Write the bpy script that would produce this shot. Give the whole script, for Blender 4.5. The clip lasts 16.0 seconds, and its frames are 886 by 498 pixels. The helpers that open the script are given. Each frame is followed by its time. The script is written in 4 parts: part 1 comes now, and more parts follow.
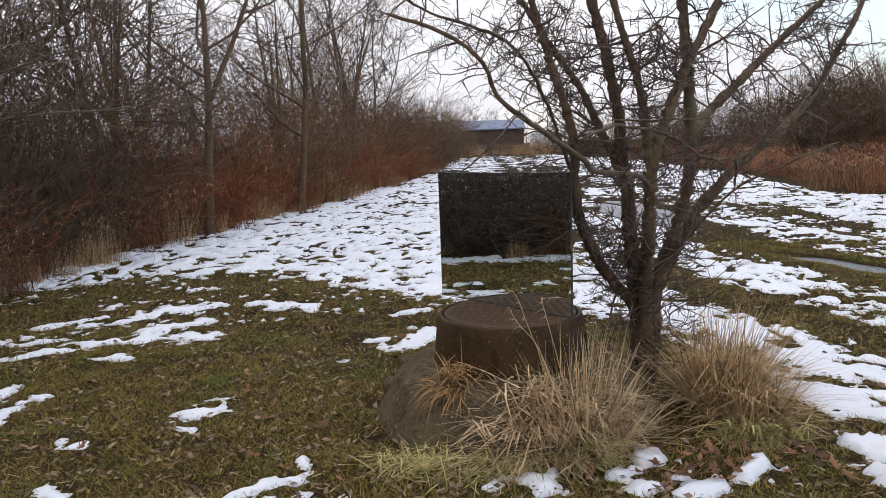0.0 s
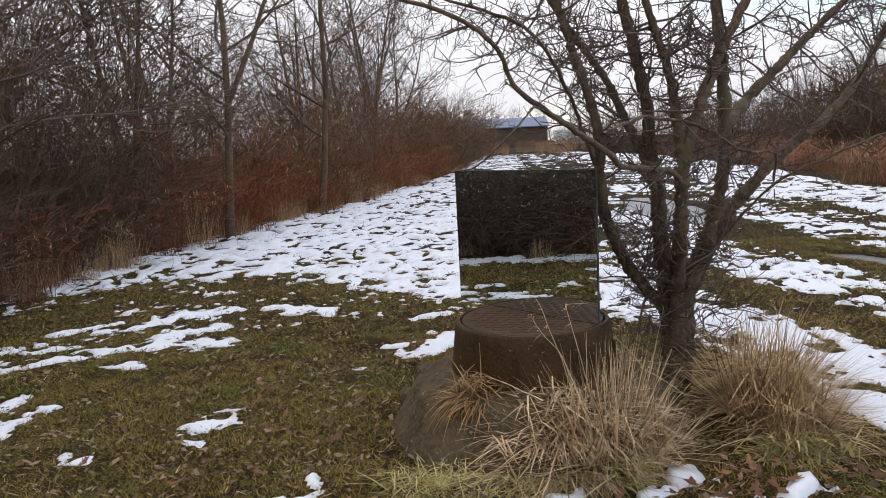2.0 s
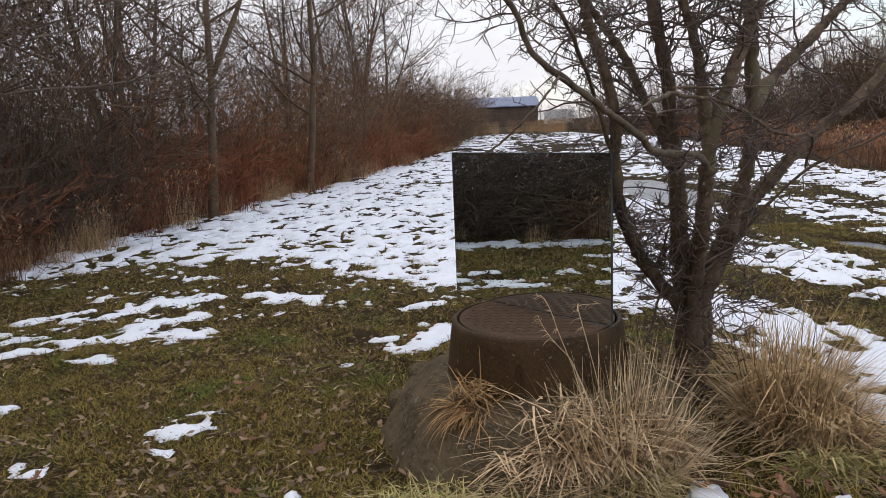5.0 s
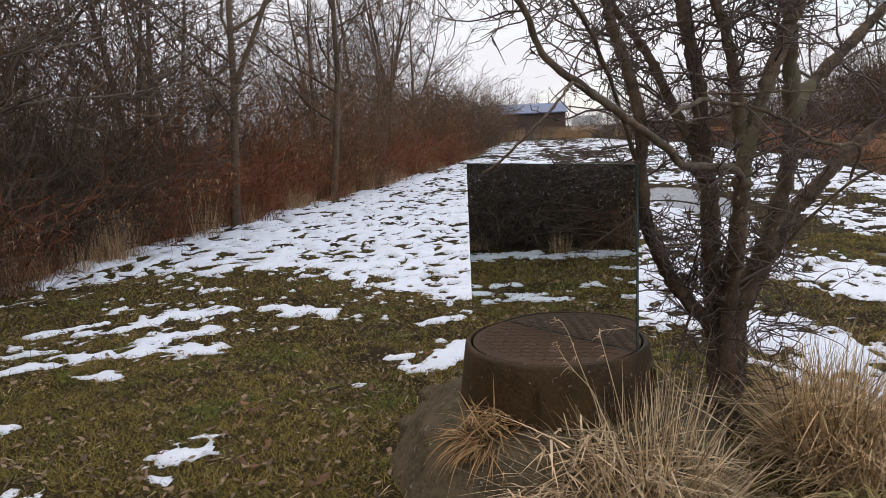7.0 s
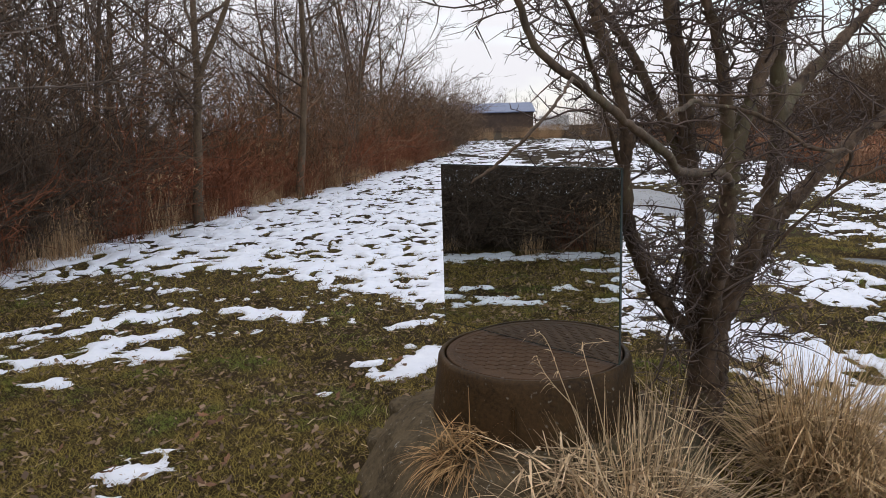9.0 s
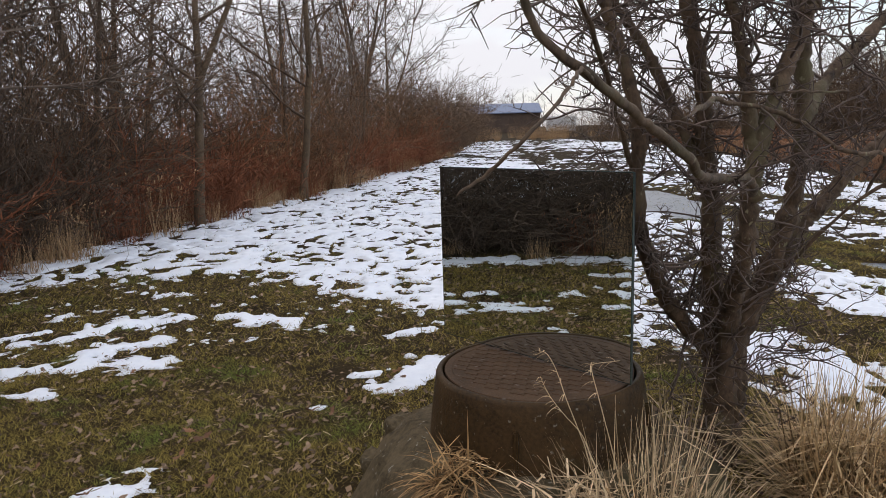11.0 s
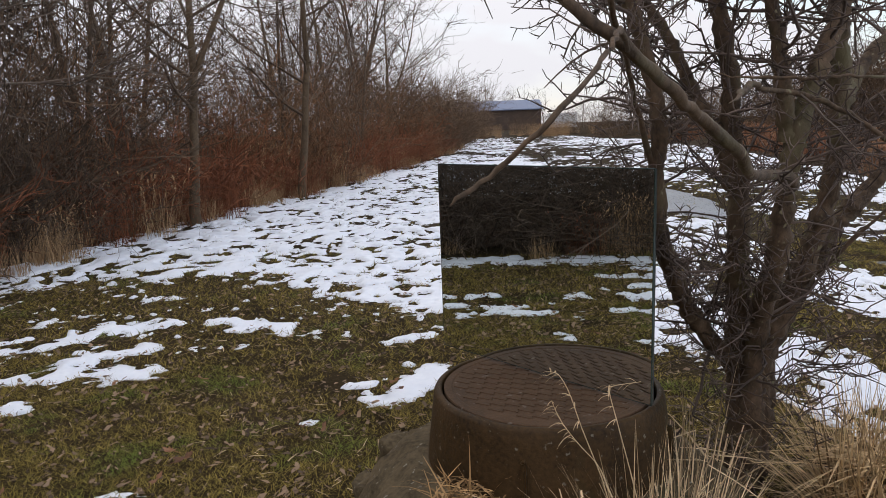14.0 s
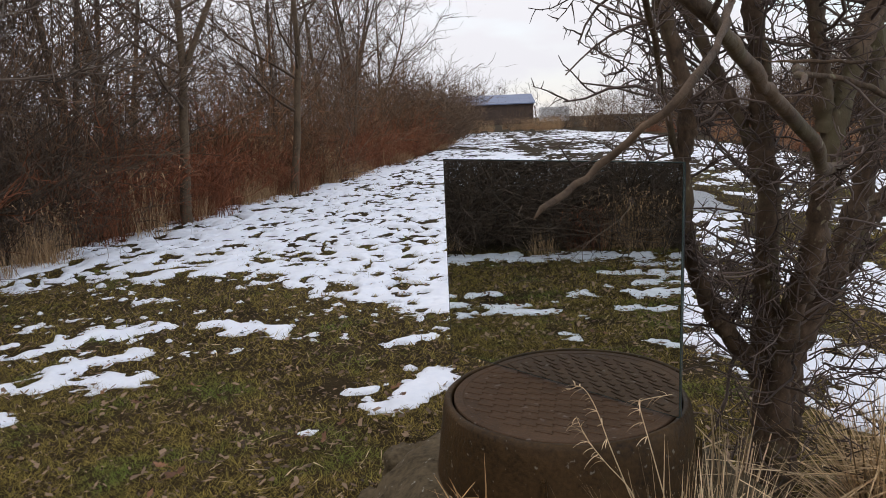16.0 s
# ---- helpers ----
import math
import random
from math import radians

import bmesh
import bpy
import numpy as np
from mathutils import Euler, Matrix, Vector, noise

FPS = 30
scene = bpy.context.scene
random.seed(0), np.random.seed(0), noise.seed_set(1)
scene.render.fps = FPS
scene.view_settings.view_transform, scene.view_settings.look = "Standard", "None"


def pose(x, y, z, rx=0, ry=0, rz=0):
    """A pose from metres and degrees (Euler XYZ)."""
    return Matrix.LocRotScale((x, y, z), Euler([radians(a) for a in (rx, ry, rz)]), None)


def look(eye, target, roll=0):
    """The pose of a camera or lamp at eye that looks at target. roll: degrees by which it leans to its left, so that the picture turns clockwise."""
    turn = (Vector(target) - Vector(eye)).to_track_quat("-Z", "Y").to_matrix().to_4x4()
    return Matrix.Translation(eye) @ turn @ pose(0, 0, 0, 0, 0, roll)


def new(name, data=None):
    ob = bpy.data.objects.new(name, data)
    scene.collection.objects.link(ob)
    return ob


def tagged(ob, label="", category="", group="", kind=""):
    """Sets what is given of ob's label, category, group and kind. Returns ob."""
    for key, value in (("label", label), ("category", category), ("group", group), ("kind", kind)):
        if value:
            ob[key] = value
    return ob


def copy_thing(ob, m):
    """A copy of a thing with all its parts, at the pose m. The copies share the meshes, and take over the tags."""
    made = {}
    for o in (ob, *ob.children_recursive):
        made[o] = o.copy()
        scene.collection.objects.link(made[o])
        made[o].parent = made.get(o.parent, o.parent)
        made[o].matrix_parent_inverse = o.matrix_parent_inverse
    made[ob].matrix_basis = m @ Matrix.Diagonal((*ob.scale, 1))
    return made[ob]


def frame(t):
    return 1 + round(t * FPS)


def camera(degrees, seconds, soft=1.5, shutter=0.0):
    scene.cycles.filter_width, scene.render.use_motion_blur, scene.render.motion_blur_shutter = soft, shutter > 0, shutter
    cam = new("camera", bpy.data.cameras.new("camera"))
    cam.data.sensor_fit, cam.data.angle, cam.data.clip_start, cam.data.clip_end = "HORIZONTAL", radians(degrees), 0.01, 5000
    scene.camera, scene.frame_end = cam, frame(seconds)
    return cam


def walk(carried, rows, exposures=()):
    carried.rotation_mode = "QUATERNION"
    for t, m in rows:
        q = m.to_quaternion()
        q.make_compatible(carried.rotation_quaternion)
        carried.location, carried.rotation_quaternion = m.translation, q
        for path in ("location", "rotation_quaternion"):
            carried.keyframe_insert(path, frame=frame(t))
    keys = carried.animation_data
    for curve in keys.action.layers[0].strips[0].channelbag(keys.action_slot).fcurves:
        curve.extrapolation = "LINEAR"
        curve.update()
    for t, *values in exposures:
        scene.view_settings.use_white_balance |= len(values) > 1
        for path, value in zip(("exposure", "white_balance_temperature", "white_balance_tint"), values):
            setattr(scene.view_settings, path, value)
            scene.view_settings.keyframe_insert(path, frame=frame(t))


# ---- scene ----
cam = camera(64.2, 16.0, soft=0.9)
PATH = [
    (0, (0.238, -3.342, 1.161), (0.106, -1.368, 0.871), -2.1),
    (0.5, (0.264, -3.321, 1.162), (0.081, -1.349, 0.884), -1.4),
    (1, (0.279, -3.292, 1.161), (0.071, -1.321, 0.89), -1.9),
    (1.5, (0.274, -3.234, 1.159), (0.05, -1.265, 0.89), -2.9),
    (2, (0.256, -3.169, 1.151), (0.055, -1.2, 0.861), -3.0),
    (2.5, (0.228, -3.106, 1.145), (0.049, -1.138, 0.836), -2.5),
    (3, (0.192, -3.048, 1.147), (0.03, -1.081, 0.821), -1.8),
    (3.5, (0.169, -3.021, 1.147), (0.046, -1.055, 0.804), -1.3),
    (4, (0.17, -2.97, 1.146), (0.045, -1.005, 0.795), -1.6),
    (6.5, (0.263, -2.768, 1.162), (0.017, -0.812, 0.821), -3.0),
    (7, (0.24, -2.716, 1.159), (-0.007, -0.758, 0.832), -2.7),
    (7.5, (0.225, -2.683, 1.162), (0.009, -0.721, 0.84), -2.4),
    (8, (0.214, -2.65, 1.162), (0.038, -0.685, 0.832), -2.2),
    (10.5, (0.203, -2.471, 1.164), (0.055, -0.505, 0.826), -1.6),
    (11, (0.22, -2.424, 1.161), (0.047, -0.459, 0.827), -1.7),
    (11.5, (0.248, -2.382, 1.158), (0.042, -0.421, 0.823), -1.6),
    (12, (0.259, -2.356, 1.154), (0.019, -0.4, 0.814), -1.8),
    (12.5, (0.253, -2.31, 1.152), (-0.004, -0.357, 0.809), -2.0),
    (13, (0.244, -2.283, 1.153), (0.015, -0.326, 0.809), -2.1),
    (13.5, (0.23, -2.25, 1.15), (0.028, -0.289, 0.809), -2.2),
    (14, (0.211, -2.219, 1.149), (0.034, -0.256, 0.808), -2.0),
    (14.5, (0.187, -2.178, 1.149), (0.049, -0.213, 0.801), -1.6),
    (15, (0.164, -2.148, 1.15), (0.094, -0.181, 0.794), -1.8),
    (15.5, (0.16, -2.119, 1.149), (0.072, -0.153, 0.793), -1.8),
    (16, (0.16, -2.088, 1.144), (0.002, -0.126, 0.789), -2.5),
]
walk(cam, [(t, look(eye, target, roll)) for t, eye, target, roll in PATH], [(0, 0.15), (4, 0.11), (10.5, 0.05), (16, 0.02)])

# ---- world and light ----
SUN_TURN, SUN_HEIGHT = radians(-58), radians(20)
world = bpy.data.worlds.new("overcast_sky")
scene.world = world
world.use_nodes = True
wt = world.node_tree
wt.nodes.clear()
w_out = wt.nodes.new("ShaderNodeOutputWorld")
w_bg = wt.nodes.new("ShaderNodeBackground")
w_sky = wt.nodes.new("ShaderNodeTexSky")
w_sky.sky_type, w_sky.sun_disc = "NISHITA", False
w_sky.sun_elevation, w_sky.sun_rotation = SUN_HEIGHT, SUN_TURN
w_co = wt.nodes.new("ShaderNodeTexCoord")
w_map = wt.nodes.new("ShaderNodeMapping")
w_map.inputs["Scale"].default_value = (1.4, 1.4, 4.0)
w_map.inputs["Location"].default_value = (0.35, 0.2, 0.0)
w_no = wt.nodes.new("ShaderNodeTexNoise")
w_no.inputs["Scale"].default_value, w_no.inputs["Detail"].default_value = 1.6, 5.0
w_rp = wt.nodes.new("ShaderNodeValToRGB")
w_rp.color_ramp.elements[0].position, w_rp.color_ramp.elements[0].color = 0.24, (0.45, 0.45, 0.45, 1)
w_rp.color_ramp.elements[1].position, w_rp.color_ramp.elements[1].color = 0.46, (1, 1, 1, 1)
w_mul = wt.nodes.new("ShaderNodeMix")
w_mul.data_type = "RGBA"
w_mul.inputs["B"].default_value = (10.5, 10.4, 11.0, 1)
wt.links.new(w_co.outputs["Generated"], w_map.inputs["Vector"])
wt.links.new(w_map.outputs["Vector"], w_no.inputs["Vector"])
w_sep = wt.nodes.new("ShaderNodeSeparateXYZ")
w_tilt = wt.nodes.new("ShaderNodeMath")
w_tilt.operation = "MULTIPLY_ADD"
w_tilt.inputs[1].default_value = -0.30
wt.links.new(w_co.outputs["Generated"], w_sep.inputs["Vector"])
wt.links.new(w_sep.outputs["X"], w_tilt.inputs[0])
wt.links.new(w_no.outputs["Fac"], w_tilt.inputs[2])
wt.links.new(w_tilt.outputs[0], w_rp.inputs["Fac"])
wt.links.new(w_rp.outputs["Color"], w_mul.inputs["Factor"])
w_lift = wt.nodes.new("ShaderNodeVectorMath")
w_lift.operation = "SCALE"
w_lift.inputs["Scale"].default_value = 3.2
wt.links.new(w_sky.outputs["Color"], w_lift.inputs[0])
wt.links.new(w_lift.outputs["Vector"], w_mul.inputs["A"])
w_up = wt.nodes.new("ShaderNodeMath")
w_up.operation, w_up.use_clamp = "MAXIMUM", True
w_up.inputs[1].default_value = 0.0
wt.links.new(w_sep.outputs["Z"], w_up.inputs[0])
w_rise = wt.nodes.new("ShaderNodeMath")
w_rise.operation = "MULTIPLY_ADD"
w_rise.inputs[1].default_value, w_rise.inputs[2].default_value = 0.44, 0.80
wt.links.new(w_up.outputs[0], w_rise.inputs[0])
w_dome = wt.nodes.new("ShaderNodeVectorMath")
w_dome.operation = "SCALE"
wt.links.new(w_mul.outputs["Result"], w_dome.inputs[0])
wt.links.new(w_rise.outputs[0], w_dome.inputs["Scale"])
wt.links.new(w_dome.outputs["Vector"], w_bg.inputs["Color"])
w_bg.inputs["Strength"].default_value = 0.098
wt.links.new(w_bg.outputs["Background"], w_out.inputs["Surface"])

sun = new("sun", bpy.data.lights.new("sun", "SUN"))
sun.data.energy, sun.data.angle, sun.data.color = 0.6, radians(14), (1.0, 0.95, 0.88)
sun.matrix_world = look((0, 0, 20), Vector((0, 0, 20)) - Vector((math.sin(SUN_TURN) * math.cos(SUN_HEIGHT), math.cos(SUN_TURN) * math.cos(SUN_HEIGHT), math.sin(SUN_HEIGHT))))


# ---- materials ----
def material(name, dark, light, scale=8.0, rough=0.8, bump=0.3, bump_scale=40.0, fine=0.5, metal=0.0, per_island=0.0, per_object=0.0, third=None, stretch=(1, 1, 1), spec=0.3, speck=None):
    """Two colours mixed by coarse and fine noise, a third in blotches, with relief and varied gloss."""
    m = bpy.data.materials.new(name)
    m.use_nodes = True
    nt = m.node_tree
    p = nt.nodes["Principled BSDF"]
    co = nt.nodes.new("ShaderNodeTexCoord")
    mp = nt.nodes.new("ShaderNodeMapping")
    mp.inputs["Scale"].default_value = stretch
    nt.links.new(co.outputs["Object"], mp.inputs["Vector"])

    def noise_node(s, detail):
        n = nt.nodes.new("ShaderNodeTexNoise")
        n.inputs["Scale"].default_value, n.inputs["Detail"].default_value = s, detail
        n.inputs["Roughness"].default_value = 0.62
        nt.links.new(mp.outputs["Vector"], n.inputs["Vector"])
        return n.outputs["Fac"]

    def mixed(fac, a, b):
        x = nt.nodes.new("ShaderNodeMix")
        x.data_type = "RGBA"
        nt.links.new(fac, x.inputs["Factor"])
        for sock, v in (("A", a), ("B", b)):
            if isinstance(v, tuple):
                x.inputs[sock].default_value = (*v, 1)
            else:
                nt.links.new(v, x.inputs[sock])
        return x.outputs["Result"]

    def calc(op, a, b=0.0, clamp=False):
        x = nt.nodes.new("ShaderNodeMath")
        x.operation, x.use_clamp = op, clamp
        for i, v in enumerate((a, b)):
            if isinstance(v, (int, float)):
                x.inputs[i].default_value = v
            else:
                nt.links.new(v, x.inputs[i])
        return x.outputs[0]

    def steep(fac, lo, hi):
        r = nt.nodes.new("ShaderNodeMapRange")
        r.inputs["From Min"].default_value, r.inputs["From Max"].default_value = lo, hi
        nt.links.new(fac, r.inputs["Value"])
        return r.outputs["Result"]

    coarse, grain = noise_node(scale, 5.0), noise_node(bump_scale, 6.0)
    f = steep(coarse, 0.33, 0.67)
    f = calc("ADD", calc("MULTIPLY", f, 1 - fine), calc("MULTIPLY", steep(grain, 0.3, 0.7), fine))
    if per_island:
        g = nt.nodes.new("ShaderNodeNewGeometry")
        f = calc("ADD", calc("MULTIPLY", f, 1 - per_island), calc("MULTIPLY", g.outputs["Random Per Island"], per_island))
    if per_object:
        g = nt.nodes.new("ShaderNodeObjectInfo")
        f = calc("ADD", calc("MULTIPLY", f, 1 - per_object), calc("MULTIPLY", g.outputs["Random"], per_object))
    col = mixed(f, dark, light)
    if third:
        col = mixed(steep(noise_node(scale * 0.45, 4.0), 0.52, 0.66), col, third)
    if speck:
        col = mixed(steep(noise_node(speck[1], 2.0), 0.66, 0.72), col, speck[0])
    nt.links.new(col, p.inputs["Base Color"])
    p.inputs["Metallic"].default_value = metal
    p.inputs["Specular IOR Level"].default_value = spec
    nt.links.new(calc("ADD", rough - 0.12, calc("MULTIPLY", grain, 0.24), True), p.inputs["Roughness"])
    if bump:
        b = nt.nodes.new("ShaderNodeBump")
        b.inputs["Strength"].default_value, b.inputs["Distance"].default_value = bump, 0.3 / bump_scale
        nt.links.new(grain, b.inputs["Height"])
        nt.links.new(b.outputs["Normal"], p.inputs["Normal"])
    return m


M_EARTH = material("trodden_turf", (0.006, 0.0042, 0.0025), (0.062, 0.042, 0.018), scale=2.6, rough=1.0, bump=1.0, bump_scale=95, fine=0.65, third=(0.042, 0.028, 0.015), spec=0.08)
M_SNOW = material("old_snow", (0.70, 0.73, 0.80), (0.86, 0.87, 0.90), scale=3.0, rough=0.6, bump=0.25, bump_scale=30, spec=0.4)
M_LAWN = material("lawn_blades", (0.013, 0.011, 0.004), (0.410, 0.305, 0.080), scale=4.5, rough=0.85, bump=0, per_island=0.6, third=(0.135, 0.165, 0.034), spec=0.08)
M_STRAW = material("dry_grass", (0.085, 0.048, 0.022), (0.98, 0.74, 0.46), scale=3.0, rough=0.8, bump=0, per_island=0.8, spec=0.12)
M_RUST_STRAW = material("rusty_dry_grass", (0.050, 0.026, 0.010), (0.60, 0.37, 0.17), scale=3.0, rough=0.8, bump=0, per_island=0.8, spec=0.12)
M_GOLD_STRAW = material("golden_dry_grass", (0.055, 0.029, 0.012), (0.88, 0.63, 0.35), scale=3.0, rough=0.8, bump=0, per_island=0.8, spec=0.12)
M_TUFT_GREEN = material("fading_grass", (0.07, 0.085, 0.020), (0.80, 0.66, 0.29), scale=3.0, rough=0.8, bump=0, per_island=0.8, spec=0.12)
M_LEAF = material("dead_leaf", (0.035, 0.020, 0.013), (0.34, 0.165, 0.085), scale=30, rough=0.75, bump=0.3, bump_scale=120, per_object=0.5)
M_LITTER = material("leaf_litter", (0.022, 0.013, 0.009), (0.36, 0.24, 0.15), scale=5, rough=0.85, bump=0, per_island=0.8)
M_BARK = material("shrub_bark", (0.014, 0.009, 0.006), (0.180, 0.118, 0.074), scale=16, rough=0.8, bump=1.0, bump_scale=75, third=(0.120, 0.098, 0.052), stretch=(1, 1, 0.55), speck=((0.24, 0.21, 0.13), 48))
M_TWIG = material("shrub_twig", (0.030, 0.020, 0.016), (0.190, 0.140, 0.115), scale=12, rough=0.8, bump=0, per_island=0.5)
M_TREE = material("tree_bark", (0.040, 0.028, 0.020), (0.165, 0.115, 0.078), scale=3, rough=0.9, bump=0.6, bump_scale=30, per_object=0.4)
M_SLIM_BARK = material("tan_tree_bark", (0.050, 0.034, 0.021), (0.185, 0.125, 0.076), scale=3, rough=0.9, bump=0.6, bump_scale=30)
M_CROWN = material("bare_crown", (0.024, 0.016, 0.010), (0.135, 0.090, 0.058), scale=2, rough=0.9, bump=0, per_object=0.4)
# Darker than the brush: shade deep in the hedge is put into this colour.
M_SHADED_THICKET = material("shaded_thicket_twigs", (0.010, 0.007, 0.004), (0.150, 0.100, 0.068), scale=2, rough=0.85, bump=0, per_island=0.7)
M_PALE_LIMB = material("pale_grey_limbs", (0.040, 0.030, 0.023), (0.250, 0.190, 0.150), scale=2, rough=0.85, bump=0, per_island=0.5)
M_GREY_BRUSH = material("grey_brush_twigs", (0.016, 0.010, 0.006), (0.225, 0.145, 0.090), scale=2, rough=0.9, bump=0, per_island=0.6, per_object=0.2)
M_BRUSH = material("brush_twigs", (0.020, 0.010, 0.006), (0.350, 0.182, 0.088), scale=2, rough=0.9, bump=0, per_island=0.6, per_object=0.3)
M_REDWEED = material("rust_weeds", (0.034, 0.011, 0.006), (0.360, 0.130, 0.058), scale=1.5, rough=0.9, bump=0, per_island=0.6, per_object=0.2)
M_BANK = material("bank_weeds", (0.090, 0.042, 0.024), (0.420, 0.225, 0.125), scale=0.6, rough=0.9, bump=0, per_island=0.6, per_object=0.2)
M_REED = material("pale_reeds", (0.17, 0.095, 0.045), (0.68, 0.45, 0.25), scale=1.5, rough=0.9, bump=0, per_island=0.6)
M_CONCRETE = material("weathered_concrete", spec=0.12, dark=(0.026, 0.019, 0.010), light=(0.165, 0.125, 0.074), scale=7, rough=0.85, bump=0.9, bump_scale=60, third=(0.062, 0.054, 0.028), speck=((0.24, 0.22, 0.18), 45))
M_RISER = material("stained_riser", (0.007, 0.0045, 0.002), (0.085, 0.047, 0.018), spec=0.15, scale=5, rough=0.55, bump=0.5, bump_scale=90, third=(0.040, 0.038, 0.016), speck=((0.16, 0.14, 0.11), 55))
M_IRON = material("rusty_iron", (0.024, 0.014, 0.008), (0.130, 0.076, 0.043), spec=0.14, scale=5, rough=0.6, bump=0.7, bump_scale=150, third=(0.062, 0.030, 0.018), metal=0.1, speck=((0.15, 0.12, 0.10), 40))
M_ICE = material("wet_ice", (0.05, 0.055, 0.065), (0.13, 0.14, 0.16), scale=2, rough=0.3, bump=0.1, bump_scale=25, spec=0.5)
M_ROOF = material("blue_metal_roof", (0.12, 0.15, 0.24), (0.18, 0.22, 0.32), scale=1, rough=0.45, bump=0, metal=0.2)
M_SIDING = material("brown_siding", (0.062, 0.042, 0.032), (0.100, 0.070, 0.055), scale=0.8, rough=0.8, bump=0)
M_WHITE = material("white_paint", (0.68, 0.68, 0.68), (0.80, 0.80, 0.80), scale=1, rough=0.6, bump=0)
M_BACK = material("mirror_backing", (0.020, 0.022, 0.022), (0.045, 0.048, 0.048), scale=20, rough=0.6, bump=0.1)

M_MIRROR = bpy.data.materials.new("silvered_glass")
M_MIRROR.use_nodes = True
bs = M_MIRROR.node_tree.nodes["Principled BSDF"]
bs.inputs["Base Color"].default_value = (0.70, 0.735, 0.72, 1)
bs.inputs["Metallic"].default_value, bs.inputs["Roughness"].default_value = 1.0, 0.0
M_GLASS_EDGE = bpy.data.materials.new("ground_glass_edge")
M_GLASS_EDGE.use_nodes = True
bs = M_GLASS_EDGE.node_tree.nodes["Principled BSDF"]
bs.inputs["Base Color"].default_value = (0.10, 0.13, 0.12, 1)
bs.inputs["Roughness"].default_value, bs.inputs["Metallic"].default_value = 0.15, 0.6


# ---- builders ----
def link_mesh(name, verts, faces, mat, parent=None, label="", smooth=False):
    """One mesh object from arrays of vertices and of faces with an equal number of corners."""
    me = bpy.data.meshes.new(name)
    verts, faces = np.asarray(verts, float), np.asarray(faces, int)
    k = faces.shape[1]
    me.vertices.add(len(verts))
    me.vertices.foreach_set("co", verts.ravel())
    me.loops.add(faces.size)
    me.loops.foreach_set("vertex_index", faces.ravel())
    me.polygons.add(len(faces))
    me.polygons.foreach_set("loop_start", np.arange(0, faces.size, k))
    me.polygons.foreach_set("use_smooth", np.full(len(faces), smooth))
    me.update(calc_edges=True)
    me.materials.append(mat)
    ob = new(name, me)
    if parent:
        ob.parent = parent
    if label:
        tagged(ob, label)
    return ob


def part(name, bm, mat, parent=None, label="", smooth=False):
    me = bpy.data.meshes.new(name)
    bm.to_mesh(me)
    bm.free()
    me.materials.append(mat)
    if smooth:
        me.polygons.foreach_set("use_smooth", np.ones(len(me.polygons), bool))
    ob = new(name, me)
    if parent:
        ob.parent = parent
    if label:
        tagged(ob, label)
    return ob


def box(bm, x0, x1, y0, y1, z0, z1, m=None):
    r = bmesh.ops.create_cube(bm, size=1.0)
    bmesh.ops.transform(bm, matrix=Matrix.Translation(((x0 + x1) / 2, (y0 + y1) / 2, (z0 + z1) / 2)) @ Matrix.Diagonal((x1 - x0, y1 - y0, z1 - z0, 1)), verts=r["verts"])
    if m:
        bmesh.ops.transform(bm, matrix=m, verts=r["verts"])


def lathe(profile, segments=64, wobble=0.0, seed=3):
    """A body of revolution about z from (radius, height) pairs."""
    bm = bmesh.new()
    rings = []
    for r, z in profile:
        ring = []
        for i in range(segments):
            a = 2 * math.pi * i / segments
            d = 1 + wobble * noise.noise((math.cos(a) * 2.2 + seed, math.sin(a) * 2.2, z * 6))
            ring.append(bm.verts.new((r * d * math.cos(a), r * d * math.sin(a), z * (1 + 0.5 * wobble * noise.noise((math.cos(a) * 3, math.sin(a) * 3 + seed, r * 5))))))
        rings.append(ring)
    for a, b in zip(rings, rings[1:]):
        for i in range(segments):
            j = (i + 1) % segments
            bm.faces.new((a[i], a[j], b[j], b[i]))
    return bm


